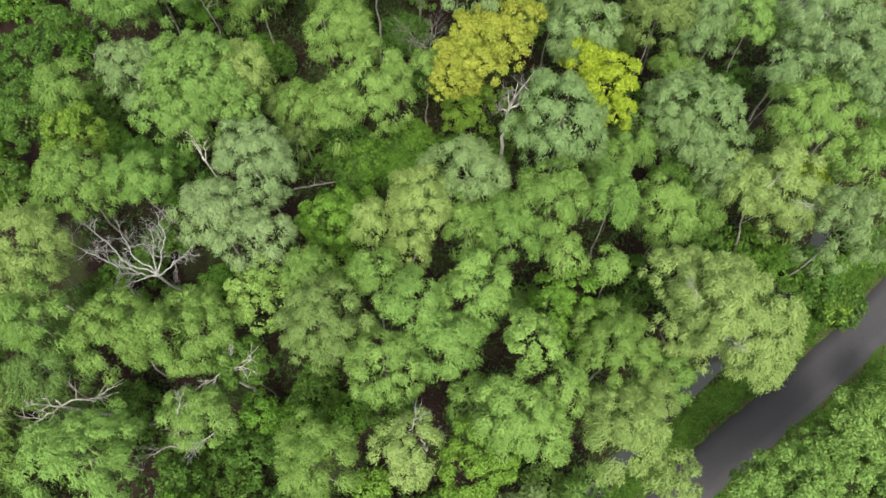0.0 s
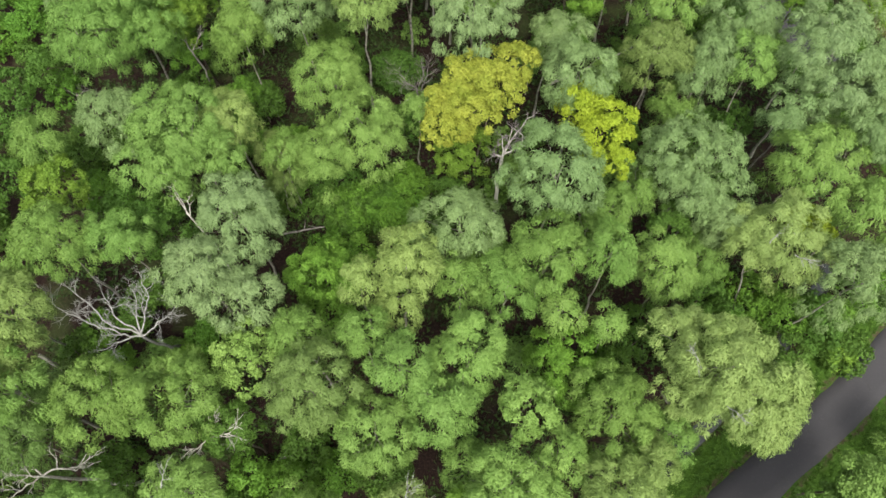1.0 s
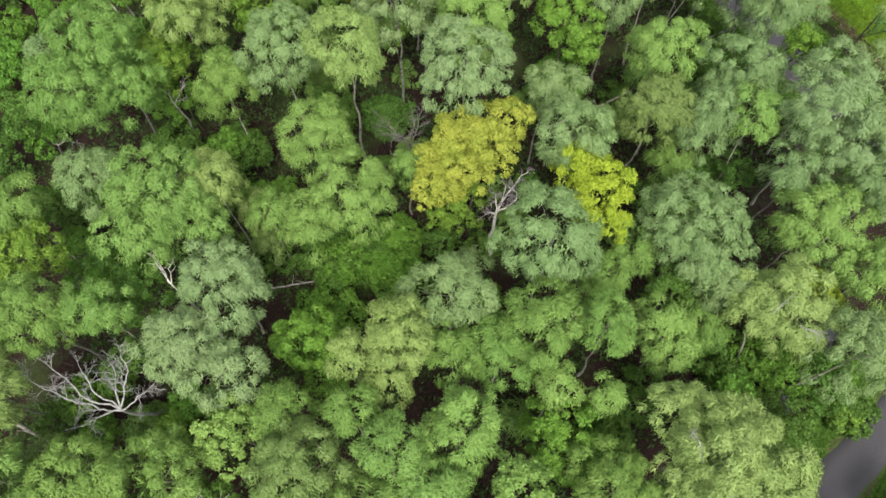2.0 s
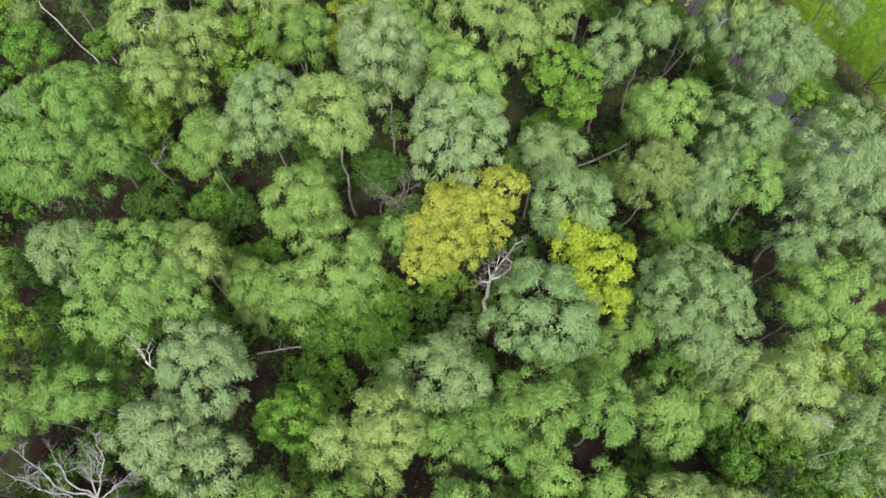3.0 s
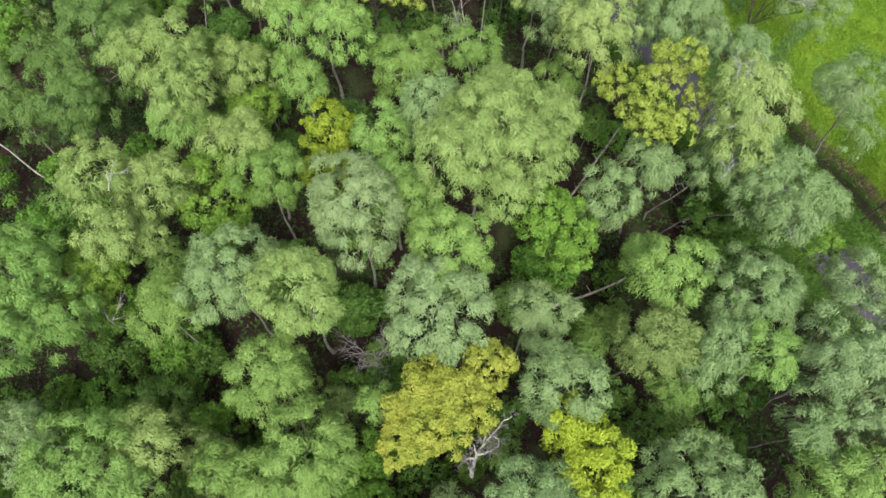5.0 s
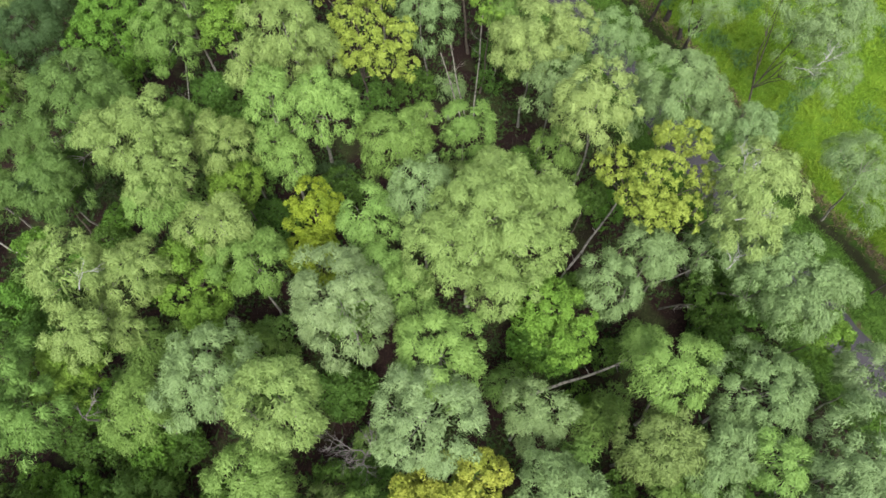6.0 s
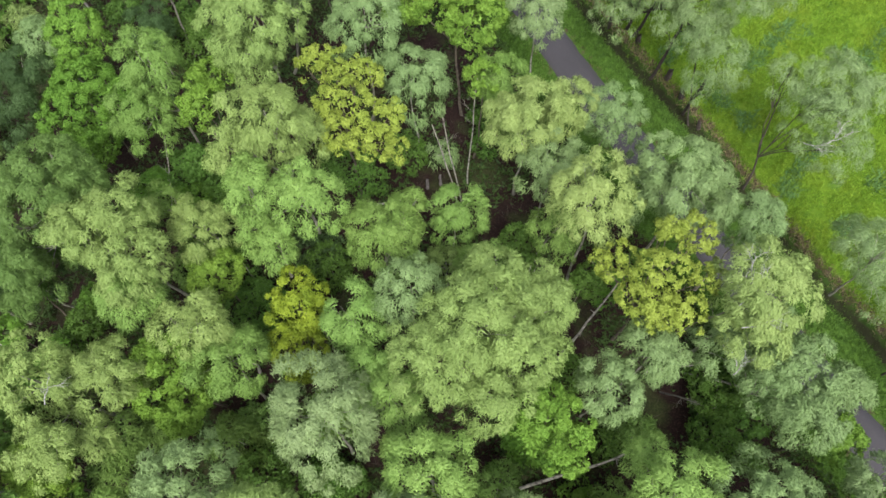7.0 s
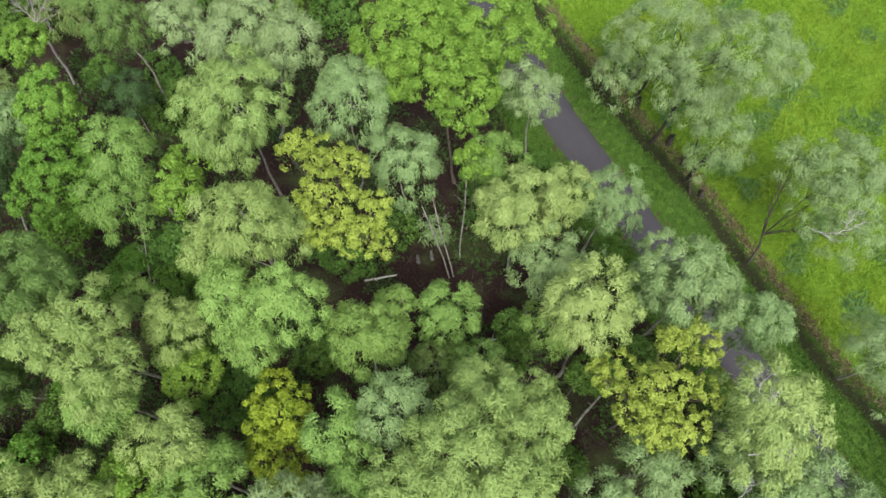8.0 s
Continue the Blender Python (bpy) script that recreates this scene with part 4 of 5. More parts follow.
oak(-19.65, 21.99, "vivid", [(0, 0, 4.8, 1.18)], young=True)
oak(12.21, 29.03, "moss", [(0, 0, 3.5, 0.92)], young=True)
bush(-32.27, 53.32, "green", [(0, 0, 1.0, 0.87)])
oak(-21.47, 25.19, "vivid", [(0, 0, 3.5, 0.94)], young=True)
bush(-11.90, 56.70, "green", [(0, 0, 1.0, 0.87)])
tree(2.58, 23.47, "silver", [(0, 0, 3.6, 0.86)], young=True)
bush(-2.35, 20.19, "moss", [(0, 0, 0.9, 0.94)])
oak(13.47, 27.26, "moss", [(0, 0, 4.9, 0.98)], young=True)
oak(13.70, 46.43, "vivid", [(0, 0, 2.5, 0.95)], young=True)
tree(11.97, 20.26, "olive", [(0, 0, 2.6, 0.88)], young=True)
oak(-10.60, 28.12, "vivid", [(0, 0, 3.5, 1.02)], young=True)
tree(-21.71, 42.16, "green", [(0, 0, 2.5, 1.03)], young=True)
oak(-31.61, 56.08, "moss", [(0, 0, 2.5, 0.91)], young=True)
tree(11.22, 32.46, "green", [(0, 0, 4.9, 1.06)], young=True)
oak(-27.39, 57.18, "vivid", [(0, 0, 4.6, 1.69)], young=True)
oak(-17.12, 29.78, "vivid", [(0, 0, 2.5, 1.05)], young=True)
oak(-2.87, 30.04, "moss", [(0, 0, 3.5, 1.03)], young=True)
oak(-30.50, 57.73, "moss", [(0, 0, 3.6, 0.88)], young=True)
bush(-13.23, 30.07, "green", [(0, 0, 0.9, 0.94)])
tree(-1.78, 21.35, "green", [(0, 0, 2.5, 1.05)], young=True)
bush(0.09, 23.30, "moss", [(0, 0, 0.9, 0.90)])
oak(-11.56, 54.11, "moss", [(0, 0, 4.8, 1.17)], young=True)
oak(-20.94, 39.98, "moss", [(0, 0, 2.5, 1.03)], young=True)
tree(-25.71, 56.02, "olive", [(0, 0, 3.4, 1.11)], young=True)
bush(3.39, 22.26, "lime", [(0, 0, 0.8, 1.17)])
bush(-20.08, 30.48, "vivid", [(0, 0, 0.9, 0.92)])
tree(-14.07, 37.85, "green", [(0, 0, 3.4, 1.19)], young=True)
oak(-22.75, 40.80, "vivid", [(0, 0, 2.2, 1.50)], young=True)
oak(-30.66, 64.65, "moss", [(0, 0, 2.3, 1.49)], young=True)
tree(-14.09, 29.31, "green", [(0, 0, 2.1, 1.72)], young=True)
bush(18.82, 26.56, "moss", [(0, 0, 0.7, 1.39)])
bush(-19.02, 29.06, "vivid", [(0, 0, 0.9, 1.10)])
bush(-7.64, 38.95, "green", [(0, 0, 0.8, 1.17)])
oak(-11.59, 50.27, "moss", [(0, 0, 2.5, 1.00)], young=True)
tree(6.48, 34.91, "green", [(0, 0, 3.4, 1.14)], young=True)
tree(3.96, 55.95, "silver", [(0, 0, 2.5, 0.90)], young=True)
oak(-8.21, 48.16, "moss", [(0, 0, 4.8, 1.14)], young=True)
tree(15.85, 26.80, "green", [(0, 0, 2.5, 1.01)], young=True)
bush(12.31, 26.94, "green", [(0, 0, 0.9, 1.08)])
tree(-28.03, 64.59, "olive", [(0, 0, 2.5, 1.05)], young=True)
bush(-17.11, 28.29, "moss", [(0, 0, 1.0, 0.85)])
bush(-31.19, 62.74, "vivid", [(0, 0, 0.9, 0.95)])
tree(12.74, 33.95, "green", [(0, 0, 2.5, 0.97)], young=True)
tree(-3.30, 28.65, "olive", [(0, 0, 4.9, 0.91)], young=True)
oak(-0.87, 30.11, "moss", [(0, 0, 3.5, 1.06)], young=True)
oak(-17.21, 46.13, "vivid", [(0, 0, 2.6, 0.89)], young=True)
oak(-27.79, 67.61, "moss", [(0, 0, 3.3, 1.46)], young=True)
tree(10.32, 31.14, "green", [(0, 0, 5.0, 0.85)], young=True)
oak(-20.96, 38.25, "moss", [(0, 0, 3.4, 1.14)], young=True)
bush(11.04, 34.15, "vivid", [(0, 0, 0.9, 1.04)])
tree(-8.66, 37.90, "green", [(0, 0, 2.4, 1.18)], young=True)
bush(-27.63, 71.22, "vivid", [(0, 0, 1.0, 0.89)])
bush(-30.14, 67.05, "moss", [(0, 0, 0.8, 1.15)])
tree(-14.82, 36.28, "green", [(0, 0, 2.4, 1.12)], young=True)
oak(-27.92, 67.54, "vivid", [(0, 0, 4.9, 0.97)], young=True)
oak(-23.57, 39.53, "moss", [(0, 0, 2.4, 1.18)], young=True)
bush(-6.66, 37.35, "green", [(0, 0, 0.9, 0.97)])
oak(-17.68, 44.87, "moss", [(0, 0, 2.5, 0.99)], young=True)
oak(-18.23, 67.37, "moss", [(0, 0, 3.5, 1.10)], young=True)
bush(-15.18, 69.62, "moss", [(0, 0, 0.8, 1.14)])
bush(-30.33, 74.14, "moss", [(0, 0, 0.9, 1.71)])
oak(-26.31, 73.44, "moss", [(0, 0, 2.3, 1.48)], young=True)
tree(-22.36, 73.34, "olive", [(0, 0, 2.2, 1.58)], young=True)
oak(-6.45, 35.39, "moss", [(0, 0, 2.3, 1.45)], young=True)
bush(-2.90, 74.35, "moss", [(0, 0, 0.8, 1.65)])
bush(21.01, 36.24, "moss", [(0, 0, 0.9, 0.97)])
bush(-12.03, 48.76, "green", [(0, 0, 0.8, 1.16)])
oak(8.48, 47.42, "moss", [(0, 0, 3.5, 1.00)], young=True)
bush(-19.07, 44.10, "moss", [(0, 0, 0.9, 1.02)])
tree(14.68, 37.70, "green", [(0, 0, 2.6, 0.85)], young=True)
tree(-12.58, 38.09, "green", [(0, 0, 2.5, 0.97)], young=True)
oak(-14.63, 53.97, "vivid", [(0, 0, 2.5, 1.09)], young=True)
bush(11.56, 41.51, "moss", [(0, 0, 0.9, 0.97)])
oak(-11.87, 52.53, "vivid", [(0, 0, 3.5, 1.05)], young=True)
bush(-27.79, 66.74, "moss", [(0, 0, 0.8, 1.19)])
tree(-25.07, 66.62, "olive", [(0, 0, 3.5, 0.94)], young=True)
oak(-11.72, 73.68, "moss", [(0, 0, 4.7, 1.39)], young=True)
oak(-27.03, 75.70, "moss", [(0, 0, 3.2, 1.55)], young=True)
oak(-22.87, 75.61, "moss", [(0, 0, 3.2, 1.50)], young=True)
bush(-16.70, 77.41, "moss", [(0, 0, 0.7, 1.33)])
bush(-5.16, 76.72, "moss", [(0, 0, 0.8, 1.27)])
bush(-1.46, 77.50, "green", [(0, 0, 0.7, 1.39)])
bush(-7.24, 77.63, "vivid", [(0, 0, 0.8, 1.21)])
oak(-18.52, 42.58, "vivid", [(0, 0, 3.5, 0.90)], young=True)
oak(-20.58, 76.47, "moss", [(0, 0, 2.5, 1.08)], young=True)
oak(8.29, 49.08, "moss", [(0, 0, 3.5, 0.99)], young=True)
bush(0.58, 77.45, "vivid", [(0, 0, 0.9, 1.01)])
oak(-3.22, 76.07, "vivid", [(0, 0, 2.5, 1.05)], young=True)
bush(-25.88, 75.93, "moss", [(0, 0, 0.9, 1.05)])
bush(-16.27, 53.31, "vivid", [(0, 0, 0.9, 1.01)])
oak(15.93, 47.56, "moss", [(0, 0, 2.6, 0.89)], young=True)

bush(19.77, 40.22, "moss", [(0, 0, 2.5, 1.90)])
bush(20.96, 38.58, "moss", [(0, 0, 2.5, 1.50)])
oak(-12.90, 31.83, "vivid", [(0, 0, 3.5, 1.20)], young=True)
oak(-14.75, 29.27, "moss", [(0, 0, 3.0, 1.20)], young=True)
oak(-16.81, 27.67, "vivid", [(0, 0, 3.0, 1.10)], young=True)
oak(-19.38, 28.61, "moss", [(0, 0, 3.4, 1.20)], young=True)
bush(-5.23, 24.77, "moss", [(0, 0, 1.6, 1.30)])
bush(-2.25, 23.43, "vivid", [(0, 0, 1.8, 1.40)])
bush(8.27, 37.66, "vivid", [(0, 0, 2.5, 1.30)])
bush(-2.48, 35.09, "moss", [(0, 0, 1.8, 1.20)])
bush(20.99, 17.24, "vivid", [(0, 0, 1.8, 1.50)])
bush(19.28, 18.20, "vivid", [(0, 0, 2.2, 1.40)])
bush(17.78, 16.86, "moss", [(0, 0, 2.0, 1.30)])
bush(24.42, 17.07, "vivid", [(0, 0, 1.0, 1.30)])
bush(24.69, 14.66, "fresh", [(0, 0, 0.8, 1.00)])
bush(9.80, 13.97, "vivid", [(0, 0, 1.5, 1.00)])

# ---- dead wood ----
def dead_tree(kind, x, y, foot, fork, limbs, material, label, thick=0.12, depth=3, spread=0.7):
    """A bare dead tree: a stem from foot to fork, and limbs (way and length) that fork again and again."""
    root, ground, rng = planted(kind, x, y)
    stem = bend((foot[0] - x, foot[1] - y, -0.15), (fork[0] - x, fork[1] - y, fork[2] - ground), rng, 0.03, 8)
    trunk = part("trunk", joined_tubes("trunk", [tube(stem, thick * np.linspace(1.2, 0.7, 8), 8)]), material, root)
    for wx, wy, wz, length in limbs:
        me = joined_tubes("branch", twigs(rng, stem[-1], np.array((wx, wy, wz), float), length, thick * 0.55, depth, spread))
        part("branch", me, material, trunk)
    tagged(root, label, "dead tree", "dead trees")


def log(x, y, a, b, thick, material, label, stubs=2):
    """A fallen stem from a to b with a few broken stubs."""
    root, ground, rng = planted("fallen_log", x, y)
    off = np.array((x, y, ground))
    line = bend(np.array(a) - off, np.array(b) - off, rng, 0.02, 9)
    part("stem", joined_tubes("stem", [tube(line, thick * np.linspace(1, 0.6, 9), 8)]), material, root)
    for _ in range(stubs):
        p = line[rng.integers(2, 8)]
        d = directions(rng, 1)[0]
        d[2] = abs(d[2])
        stub = bend(p, p + d * rng.uniform(0.3, 0.8), rng, 0.08, 5)
        part("branch_stub", joined_tubes("branch_stub", [tube(stub, thick * np.linspace(0.45, 0.15, 5), 5)]), material, root)
    tagged(root, label, "log", "fallen logs")


def stump(x, y, height, thick, material, label):
    """A snapped stem with a ragged top."""
    root, ground, rng = planted("stump", x, y)
    line = bend((0, 0, -0.1), (rng.normal(0, 0.1), rng.normal(0, 0.1), height), rng, 0.03, 5)
    part("stem", joined_tubes("stem", [tube(line, thick * np.array((1.3, 1, 0.95, 0.9, 0.6)), 9)]), material, root)
    splinters = [tube(bend(line[3] + np.array((math.cos(a), math.sin(a), 0)) * thick * 0.6, line[4] + np.array((math.cos(a), math.sin(a), 0.5)) * thick * 0.9, rng, 0.05, 4),
                      thick * np.linspace(0.35, 0.08, 4), 5) for a in (0.4, 2.3, 4.4)]
    part("splinters", joined_tubes("splinters", splinters), material, root, "jagged broken wood")
    tagged(root, label, "stump", "stumps")


def bare_limbs(kind, x, y, foot, fork, limbs, material, label, thick, length, depth=1, twig_material=None):
    """A bare dead tree with few crooked limbs: each limb is a short line of places after the fork, and carries fine twigs."""
    root, ground, rng = planted(kind, x, y)
    off = np.array((x, y, ground))
    stem = bend(np.array((*foot, ground - 0.15)) - off, np.array(fork) - off, rng, 0.025, 8)
    trunk = part("trunk", joined_tubes("trunk", [tube(stem, thick * np.linspace(1.25, 0.85, 8), 8)]), material, root)
    for places in limbs:
        knots = np.vstack([stem[-1], np.array(places, float) - off])
        line = np.vstack([bend(p, q, rng, 0.13, 5)[:-1] for p, q in zip(knots[:-1], knots[1:])] + [knots[-1:]])
        n = len(line)
        radii = thick * np.linspace(0.62, 0.16, n)
        fine = []
        for i in range(3, n):
            along = line[i] - line[i - 1]
            along = along / np.linalg.norm(along)
            d = 0.5 * along + directions(rng, 1)[0] + np.array((0, 0, 0.2))
            fine += twigs(rng, line[i], d, length * rng.uniform(0.6, 1.2), radii[i] * 0.4 + 0.006, depth, 0.6)
        me = joined_tubes("branch", [tube(line, radii, 6)] + fine)
        me.polygons.foreach_set("material_index", (np.arange(len(me.polygons)) >= 6 * (n - 1)).astype(np.int32))
        branch = part("branch", me, material, trunk)
        branch.data.materials.append(twig_material or material)
    tagged(root, label, "dead tree", "dead trees")


bare_limbs("dead_tree", -15.8, 14.6, (-15.4, 15.6), (-15.6, 14.3, 7.2),
           [[(-16.6, 14.3, 7.6), (-17.9, 14.7, 8.0), (-19.2, 15.2, 8.3), (-20.3, 15.9, 8.6)], [(-16.9, 13.9, 7.4), (-17.7, 13.4, 7.6)],
            [(-17.4, 14.9, 8.2), (-18.3, 15.8, 8.7), (-19.5, 16.7, 9.0)], [(-16.9, 15.2, 8.2), (-17.4, 16.2, 8.8)],
            [(-15.3, 15.1, 8.0), (-15.0, 16.0, 8.6), (-15.5, 17.2, 9.2)], [(-14.7, 14.9, 7.8), (-13.7, 15.6, 8.2)], [(-15.8, 15.4, 8.0), (-15.9, 16.4, 8.8)]],
           DEAD_GREY, "bare grey dead tree with spreading crooked branches", 0.085, 0.62, 2)
bare_limbs("dead_tree", 4.0, 25.4, (3.95, 25.0), (4.0, 25.6, 6.3),
           [[(3.95, 25.8, 7.2), (3.9, 26.0, 8.0)], [(4.6, 25.8, 6.8), (5.1, 26.0, 7.2), (5.15, 26.3, 7.6), (4.7, 26.5, 7.9)], [(4.5, 26.2, 7.2), (5.1, 26.8, 7.7), (5.8, 27.3, 8.2)],
            [(3.6, 25.5, 6.7), (3.35, 25.3, 6.9)], [(4.3, 26.0, 7.1), (4.5, 26.6, 7.9)]],
           WHITE_WOOD, "bleached dead snag with crooked white limbs and purplish twigs", 0.11, 0.34, 2, PURPLE_TWIGS)
bare_limbs("dead_tree", -13.3, 20.9, (-12.8, 19.6), (-13.3, 20.5, 8.9),
           [[(-13.7, 21.2, 9.5), (-14.1, 21.8, 9.9), (-14.0, 22.3, 10.3), (-14.7, 22.4, 10.4)], [(-13.4, 21.2, 9.4), (-13.1, 21.5, 9.7)], [(-14.1, 21.7, 9.8), (-14.6, 22.0, 9.9)]],
           BLEACHED, "white dead birch top with crooked bare branches", 0.05, 0.25)
dead_tree("dead_tree", -1.3, 30.9, (-1.2, 31.4), (-1.2, 31.1, 5.2), [(-0.7, 0.3, 0.8, 1.3), (0.5, 0.3, 0.8, 1.3), (0.0, -0.5, 0.8, 1.1)],
          GREY_WOOD, "leafless grey sapling with fine twigs", 0.07, 3, 0.6)
dead_tree("dead_tree", -11.0, 8.7, (-11.2, 9.3), (-11.3, 8.9, 7.6), [(0.9, 0.15, 0.3, 1.1), (-0.6, -0.6, 0.3, 0.8), (0.2, 0.6, 0.5, 0.8)],
          BLEACHED, "broken dead birch top with white bare limbs", 0.09, 2, 0.5)
dead_tree("dead_tree", -1.1, 5.6, (-1.1, 6.2), (-1.1, 5.7, 7.2), [(0.9, 0.1, 0.3, 0.8), (-0.8, 0.2, 0.4, 0.7), (0.1, 0.7, 0.5, 0.6)],
          BLEACHED, "broken dead birch top with white bare limbs", 0.08, 2, 0.5)
dead_tree("dead_tree", -19.4, 7.2, (-17.2, 7.6), (-19.6, 7.2, 7.0), [(-0.7, -0.6, 0.2, 1.3), (-0.7, 0.5, 0.4, 1.1), (0.9, 0.15, 0.05, 1.6), (-0.9, 0.0, 0.5, 0.9)],
          BLEACHED, "leaning dead birch with long white limbs", 0.1, 2, 0.5)
dead_tree("dead_tree", -14.4, 5.2, (-14.6, 6.0), (-13.6, 5.3, 5.6), [(0.3, 0.9, 0.3, 1.0), (-0.9, -0.2, 0.1, 1.6), (-0.4, 0.8, 0.5, 1.0)],
          GREY_WOOD, "leaning dead birch with crooked bare limbs", 0.09, 2, 0.5)
dead_tree("dead_tree", -15.7, 33.4, (-15.9, 34.0), (-15.4, 33.0, 6.6), [(-0.6, 0.6, 0.6, 1.1), (0.4, 0.6, 0.7, 1.0)], GREY_WOOD, "bare grey dead sapling among the birches", 0.07, 2, 0.5)
dead_tree("dead_tree", -21.2, 42.9, (-21.2, 42.9), (-23.8, 44.1, 7.8), [(-0.5, 0.6, 0.5, 0.8), (0.2, 0.3, 0.9, 0.7)], BLEACHED, "slanting dead birch stem with a forked tip", 0.055, 1, 0.4)

bare_limbs("dead_tree", -25.5, 33.3, (-25.49, 33.33), (-25.01, 33.19, 1.8), [[(-26.2, 33.6, 2.4), (-27.4, 33.9, 2.8)], [(-24.0, 33.3, 2.3), (-23.0, 32.9, 2.4)], [(-25.2, 34.1, 2.5), (-24.8, 34.9, 3.0)]], GREY_WOOD,
           "low bare grey dead tree among shrubs", 0.07, 0.45, 2)
log(10.9, 35.7, (7.9, 34.9, 0.2), (13.8, 36.5, 2.6), 0.1, BIRCH, "pale fallen birch stem propped over the forest floor", 3)
log(12.3, 44.1, (10.68, 42.37, 0.1), (13.96, 45.90, 4.6), 0.085, BIRCH, "slanting dead grey stem above leaf litter", 4)
log(-8.5, 23.6, (-10.2, 23.3, 0.2), (-6.6, 23.7, 0.8), 0.075, GREY_WOOD, "bent fallen branch on brown leaf litter", 3)
log(0.4, 53.55, (-0.6, 53.4, 0.08), (1.5, 53.75, 0.12), 0.08, BLEACHED, "short white birch log on the forest floor", 1)
log(7.2, 49.15, (6.6, 49.0, 0.08), (7.8, 49.3, 0.3), 0.07, BLEACHED, "short bleached branch on the forest floor", 2)
log(-2.6, 31.0, (-3.6, 31.1, 0.4), (-1.9, 30.9, 4.6), 0.08, GREY_WOOD, "slanting dead birch stem", 2)
log(12.4, 11.3, (13.4, 11.1, 3.0), (11.9, 11.4, 6.2), 0.1, BIRCH, "pale leaning birch stem under a crown", 1)
log(-8.9, 8.9, (-9.4, 8.7, 0.3), (-8.2, 9.1, 0.2), 0.1, BLEACHED, "short white broken birch stem", 1)
log(-21.1, 13.7, (-23.15, 14.35, 3.2), (-21.07, 13.22, 0.2), 0.11, BIRCH, "pale leaning birch stem over dark leaf litter", 1)
bare_limbs("dead_tree", -21.9, 69.0, (-21.90, 68.99), (-22.58, 70.70, 4.6), [[(-23.2, 71.2, 5.2), (-23.8, 71.7, 5.6)], [(-22.1, 71.3, 5.3), (-21.6, 71.9, 5.7)], [(-21.8, 70.7, 5.0), (-21.0, 70.7, 5.4)], [(-22.6, 71.5, 5.6), (-22.6, 72.3, 6.0)]], GREY_WOOD, "leaning grey dead birch with fine bare twigs", 0.08, 0.5, 2)
stump(2.87, 54.6, 1.3, 0.11, GREY_WOOD, "snapped grey birch stump in the clearing")
stump(3.8, 54.8, 1.5, 0.1, GREY_WOOD, "snapped grey birch stump in the clearing")
stump(18.7, 66.4, 0.9, 0.2, BLACK, "dark tree stump on the ditch bank")
stump(20.5, 63.2, 0.8, 0.22, BLACK, "dark tree stump on the ditch bank")
stump(21.3, 61.6, 0.7, 0.18, BLACK, "dark tree stump on the ditch bank")
stump(22.3, 59.2, 0.6, 0.16, BLACK, "dark tree stump on the ditch bank")


def slim_birch(x, y, foot, top, thick, bark=BIRCH, label="thin pale birch stem with few side twigs"):
    """A thin living birch stem that shows below its crown."""
    root, ground, rng = planted("slim_birch", x, y)
    off = np.array((x, y, ground))
    line = bend(np.array((*foot, -0.1)) - np.array((x, y, 0)), np.array(top) - off, rng, 0.015, 8)
    part("stem", joined_tubes("stem", [tube(line, thick * np.linspace(1.1, 0.6, 8), 7)]), bark, root)
    for i in (4, 5, 6):
        d = directions(rng, 1)[0]
        d[2] = abs(d[2]) + 0.4
        part("twig", joined_tubes("twig", twigs(rng, line[i], d, 0.7, thick * 0.3, 1, 0.5)), bark, root)
    tagged(root, label, "tree")


for spot in ((4.9, 53.5, 3.3, 55.6, 6.5), (5.15, 53.6, 3.9, 55.9, 7.2), (5.6, 54.9, 6.0, 57.0, 9.2), (18.9, 38.9, 19.5, 39.5, 2.6), (19.0, 38.9, 19.9, 39.2, 2.4), (16.1, 41.5, 16.8, 40.3, 8.2), (17.9, 44.0, 16.8, 41.7, 12.0), (16.9, 40.4, 16.6, 38.4, 7.0),
             (-14.31, 52.85, -12.42, 54.54, 7.5), (-13.90, 53.03, -13.31, 53.45, 3.6)):
    slim_birch(spot[0], spot[1], spot[:2], spot[2:], 0.052)
for spot in ((16.8, 68.1, 16.2, 66.8, 5.5), (18.0, 67.6, 17.9, 66.4, 6.0), (18.4, 66.9, 18.8, 65.9, 6.0), (19.4, 63.5, 20.0, 63.5, 7.0), (21.3, 60.4, 21.2, 59.6, 5.0)):
    slim_birch(spot[0], spot[1], spot[:2], spot[2:], 0.12, BLACK, "slim dark stem on the ditch bank under pale foliage")


# ---- grass, weeds and ferns ----
def scatter(name, count, box, keep, height, width, material, label, category, seed, lean=0.5, fan=3):
    """Tufts of a few narrow blades where keep() says so, as one mesh."""
    rng = np.random.default_rng(seed)
    xy = rng.uniform((box[0], box[1]), (box[2], box[3]), (count, 2))
    xy = xy[keep(xy, rng)]
    z = lay(xy)
    n = len(xy) * fan
    at = np.repeat(np.column_stack([xy, z]), fan, axis=0) + np.column_stack([rng.normal(0, width * 0.8, (n, 2)), np.zeros(n)])
    turn = rng.uniform(0, 2 * np.pi, n)
    side = np.column_stack([np.cos(turn), np.sin(turn), np.zeros(n)])
    size = rng.uniform(0.6, 1.3, n)[:, None]
    tip = np.column_stack([rng.normal(0, lean, (n, 2)), np.ones(n)]) * height * size
    w = side * width * size / 2
    verts = np.stack([at - w, at + w, at + tip], 1).reshape(-1, 3)
    me = mesh_from(name, verts, np.arange(3 * n).reshape(n, 3), 3)
    me.materials.append(material)
    tagged(new(name, me), label, category, kind="stuff")


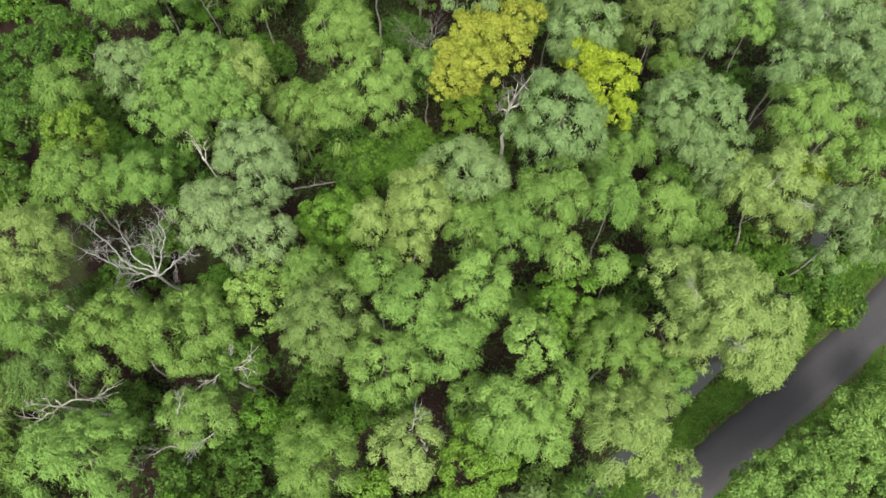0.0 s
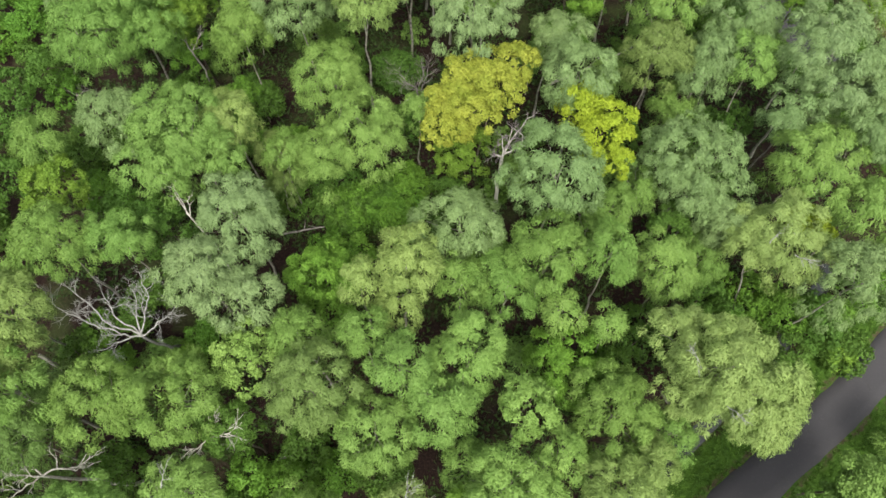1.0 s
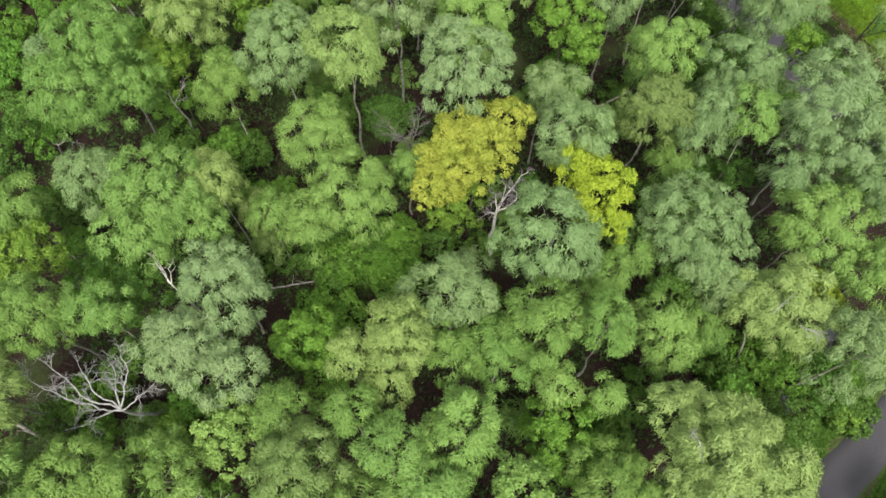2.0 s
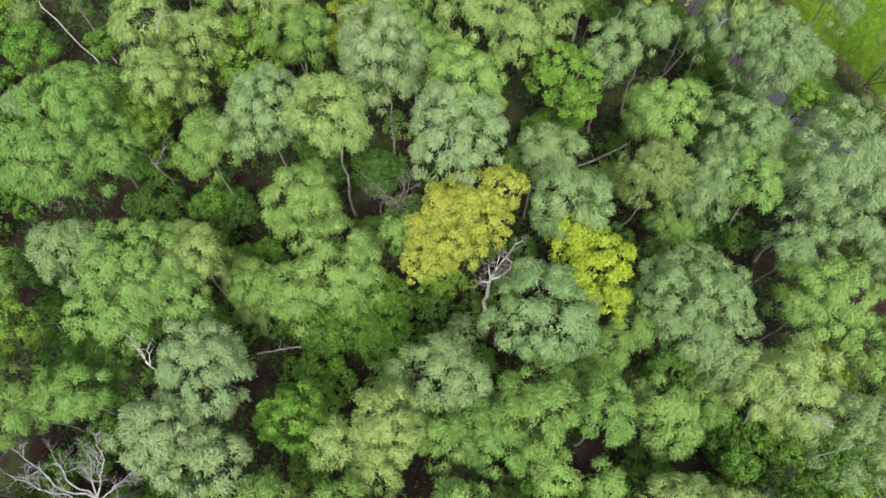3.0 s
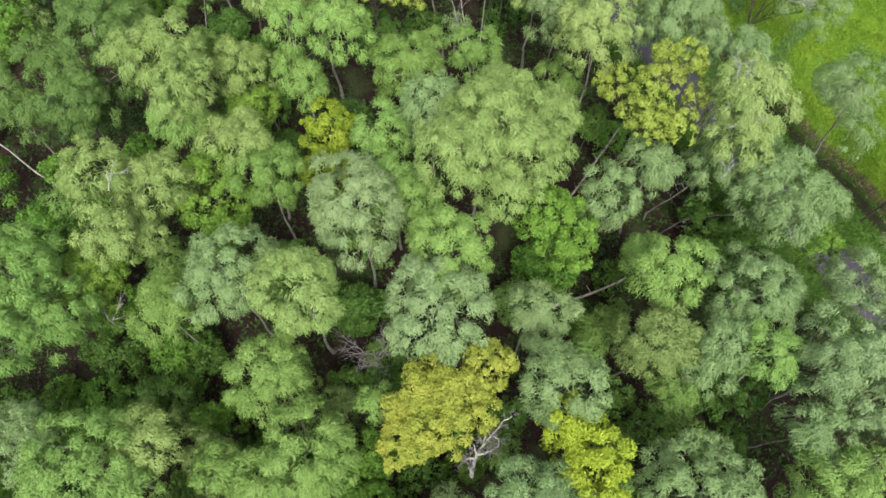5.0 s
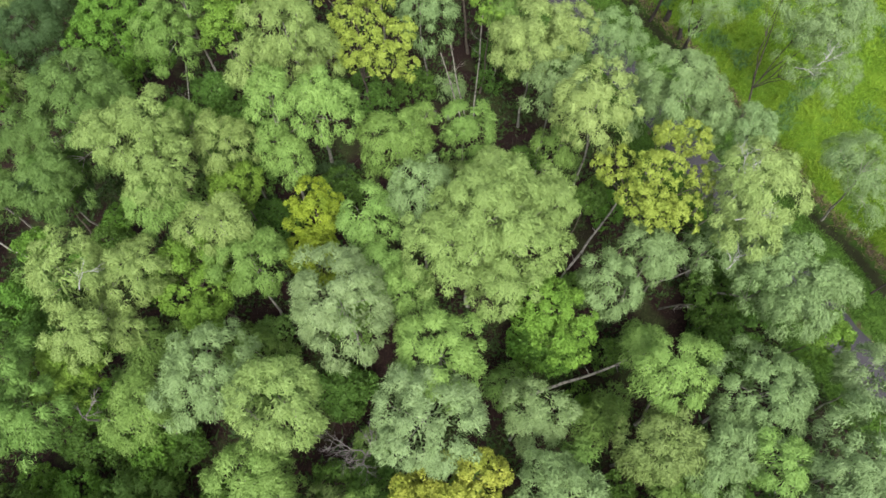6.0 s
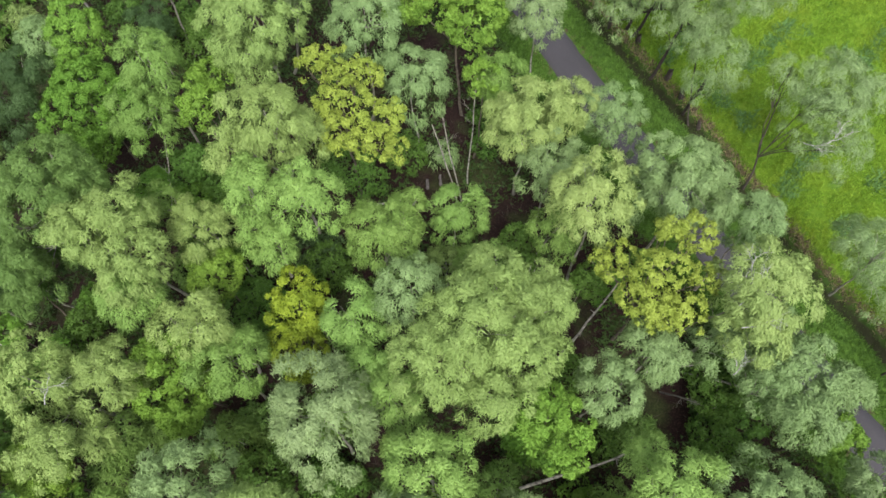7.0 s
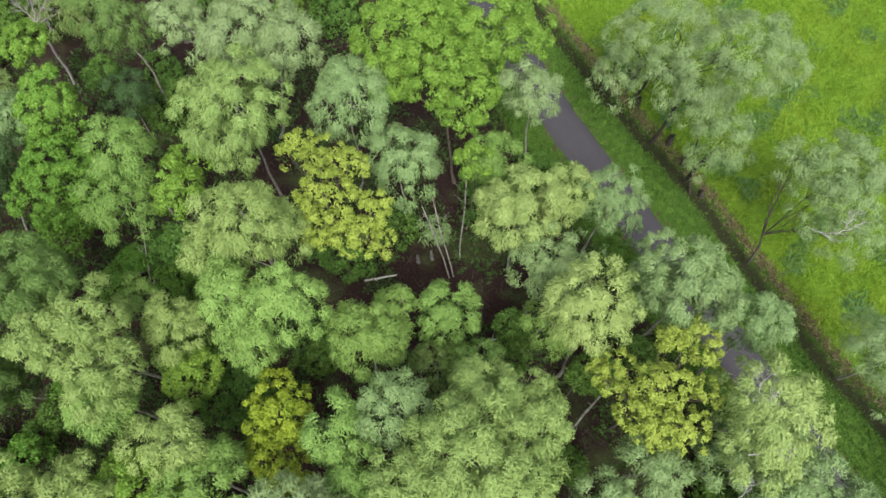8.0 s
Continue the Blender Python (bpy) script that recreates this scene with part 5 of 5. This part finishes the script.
def patchy(xy, scale, shift=0.0):
    x, y = xy[:, 0] * scale, xy[:, 1] * scale
    return np.sin(x + 2 * np.sin(0.7 * y + shift)) + np.sin(1.3 * y + 1.7 * np.sin(0.9 * x + shift)) + 0.6 * np.sin(2.3 * x - 1.9 * y)


scatter("meadow_grass", 150000, (14, 30, 46, 82), lambda xy, rng: (beyond_ditch(xy) > 1.0 + rng.normal(0, 0.3, len(xy))) & (patchy(xy, 1.4) > rng.normal(-0.9, 1.3, len(xy))), 0.2, 0.05,
        MEADOW_GRASS, "bright green long meadow grass", "grass", 11, 0.7)
scatter("meadow_weeds", 60000, (16, 30, 46, 82), lambda xy, rng: (beyond_ditch(xy) > 2.0) & (patchy(xy, 0.9, 5.0) > 1.35 + rng.normal(0, 0.25, len(xy))), 0.24, 0.11,
        MEADOW_WEEDS, "darker bluish-green weeds in the meadow", "weeds", 17, 0.9)
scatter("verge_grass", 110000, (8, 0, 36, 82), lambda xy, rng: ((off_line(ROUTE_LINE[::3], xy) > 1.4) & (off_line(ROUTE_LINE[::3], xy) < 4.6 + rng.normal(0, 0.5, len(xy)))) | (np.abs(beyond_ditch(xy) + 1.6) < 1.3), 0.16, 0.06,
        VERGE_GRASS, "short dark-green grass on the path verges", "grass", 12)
scatter("dry_grass", 160000, (8, 28, 40, 82), lambda xy, rng: np.abs(beyond_ditch(xy) - 0.95) < np.abs(rng.normal(0, 0.26, len(xy))), 0.25, 0.05, DRY_GRASS, "pale dry grass along the ditch edge", "grass", 13, 0.8)


def overgrown(xy, rng):
    """Everywhere in the wood but in the openings, thinner in patches."""
    free = np.full(len(xy), 9.0)
    for x, y, r in CLEARINGS:
        free = np.minimum(free, np.hypot(xy[:, 0] - x, xy[:, 1] - y) - r)
    ok = (off_line(ROUTE_LINE[::3], xy) > 3.5) & (beyond_ditch(xy) < -3)
    return ok & (patchy(xy, 0.8, 2.0) > rng.normal(0.1, 0.8, len(xy)) - np.clip(free, -0.8, 0.6) * 1.6)


scatter("forest_herbs", 60000, (-28, 2, 28, 76), overgrown, 0.16, 0.2, FERN, "low green herbs on the forest floor", "plants", 14, 0.9, 4)
scatter("fallen_twigs", 9000, (-28, 2, 28, 76), lambda xy, rng: (off_line(ROUTE_LINE[::3], xy) > 3.5) & (beyond_ditch(xy) < -3), 0.1, 0.03, STALKS, "pale dead stalks and twigs on leaf litter", "twigs", 15, 4.0, 2)
scatter("fallen_leaves", 2600, (8, 0, 37, 82), lambda xy, rng: (off_line(ROUTE_LINE[::3], xy) < 1.32) & (off_line(ROUTE_LINE[::3], xy) > 1.3 - np.abs(rng.normal(0, 0.55, len(xy)))), 0.03, 0.06, DRY_GRASS, "small pale fallen leaves on the asphalt path", "leaves", 16, 3.0)
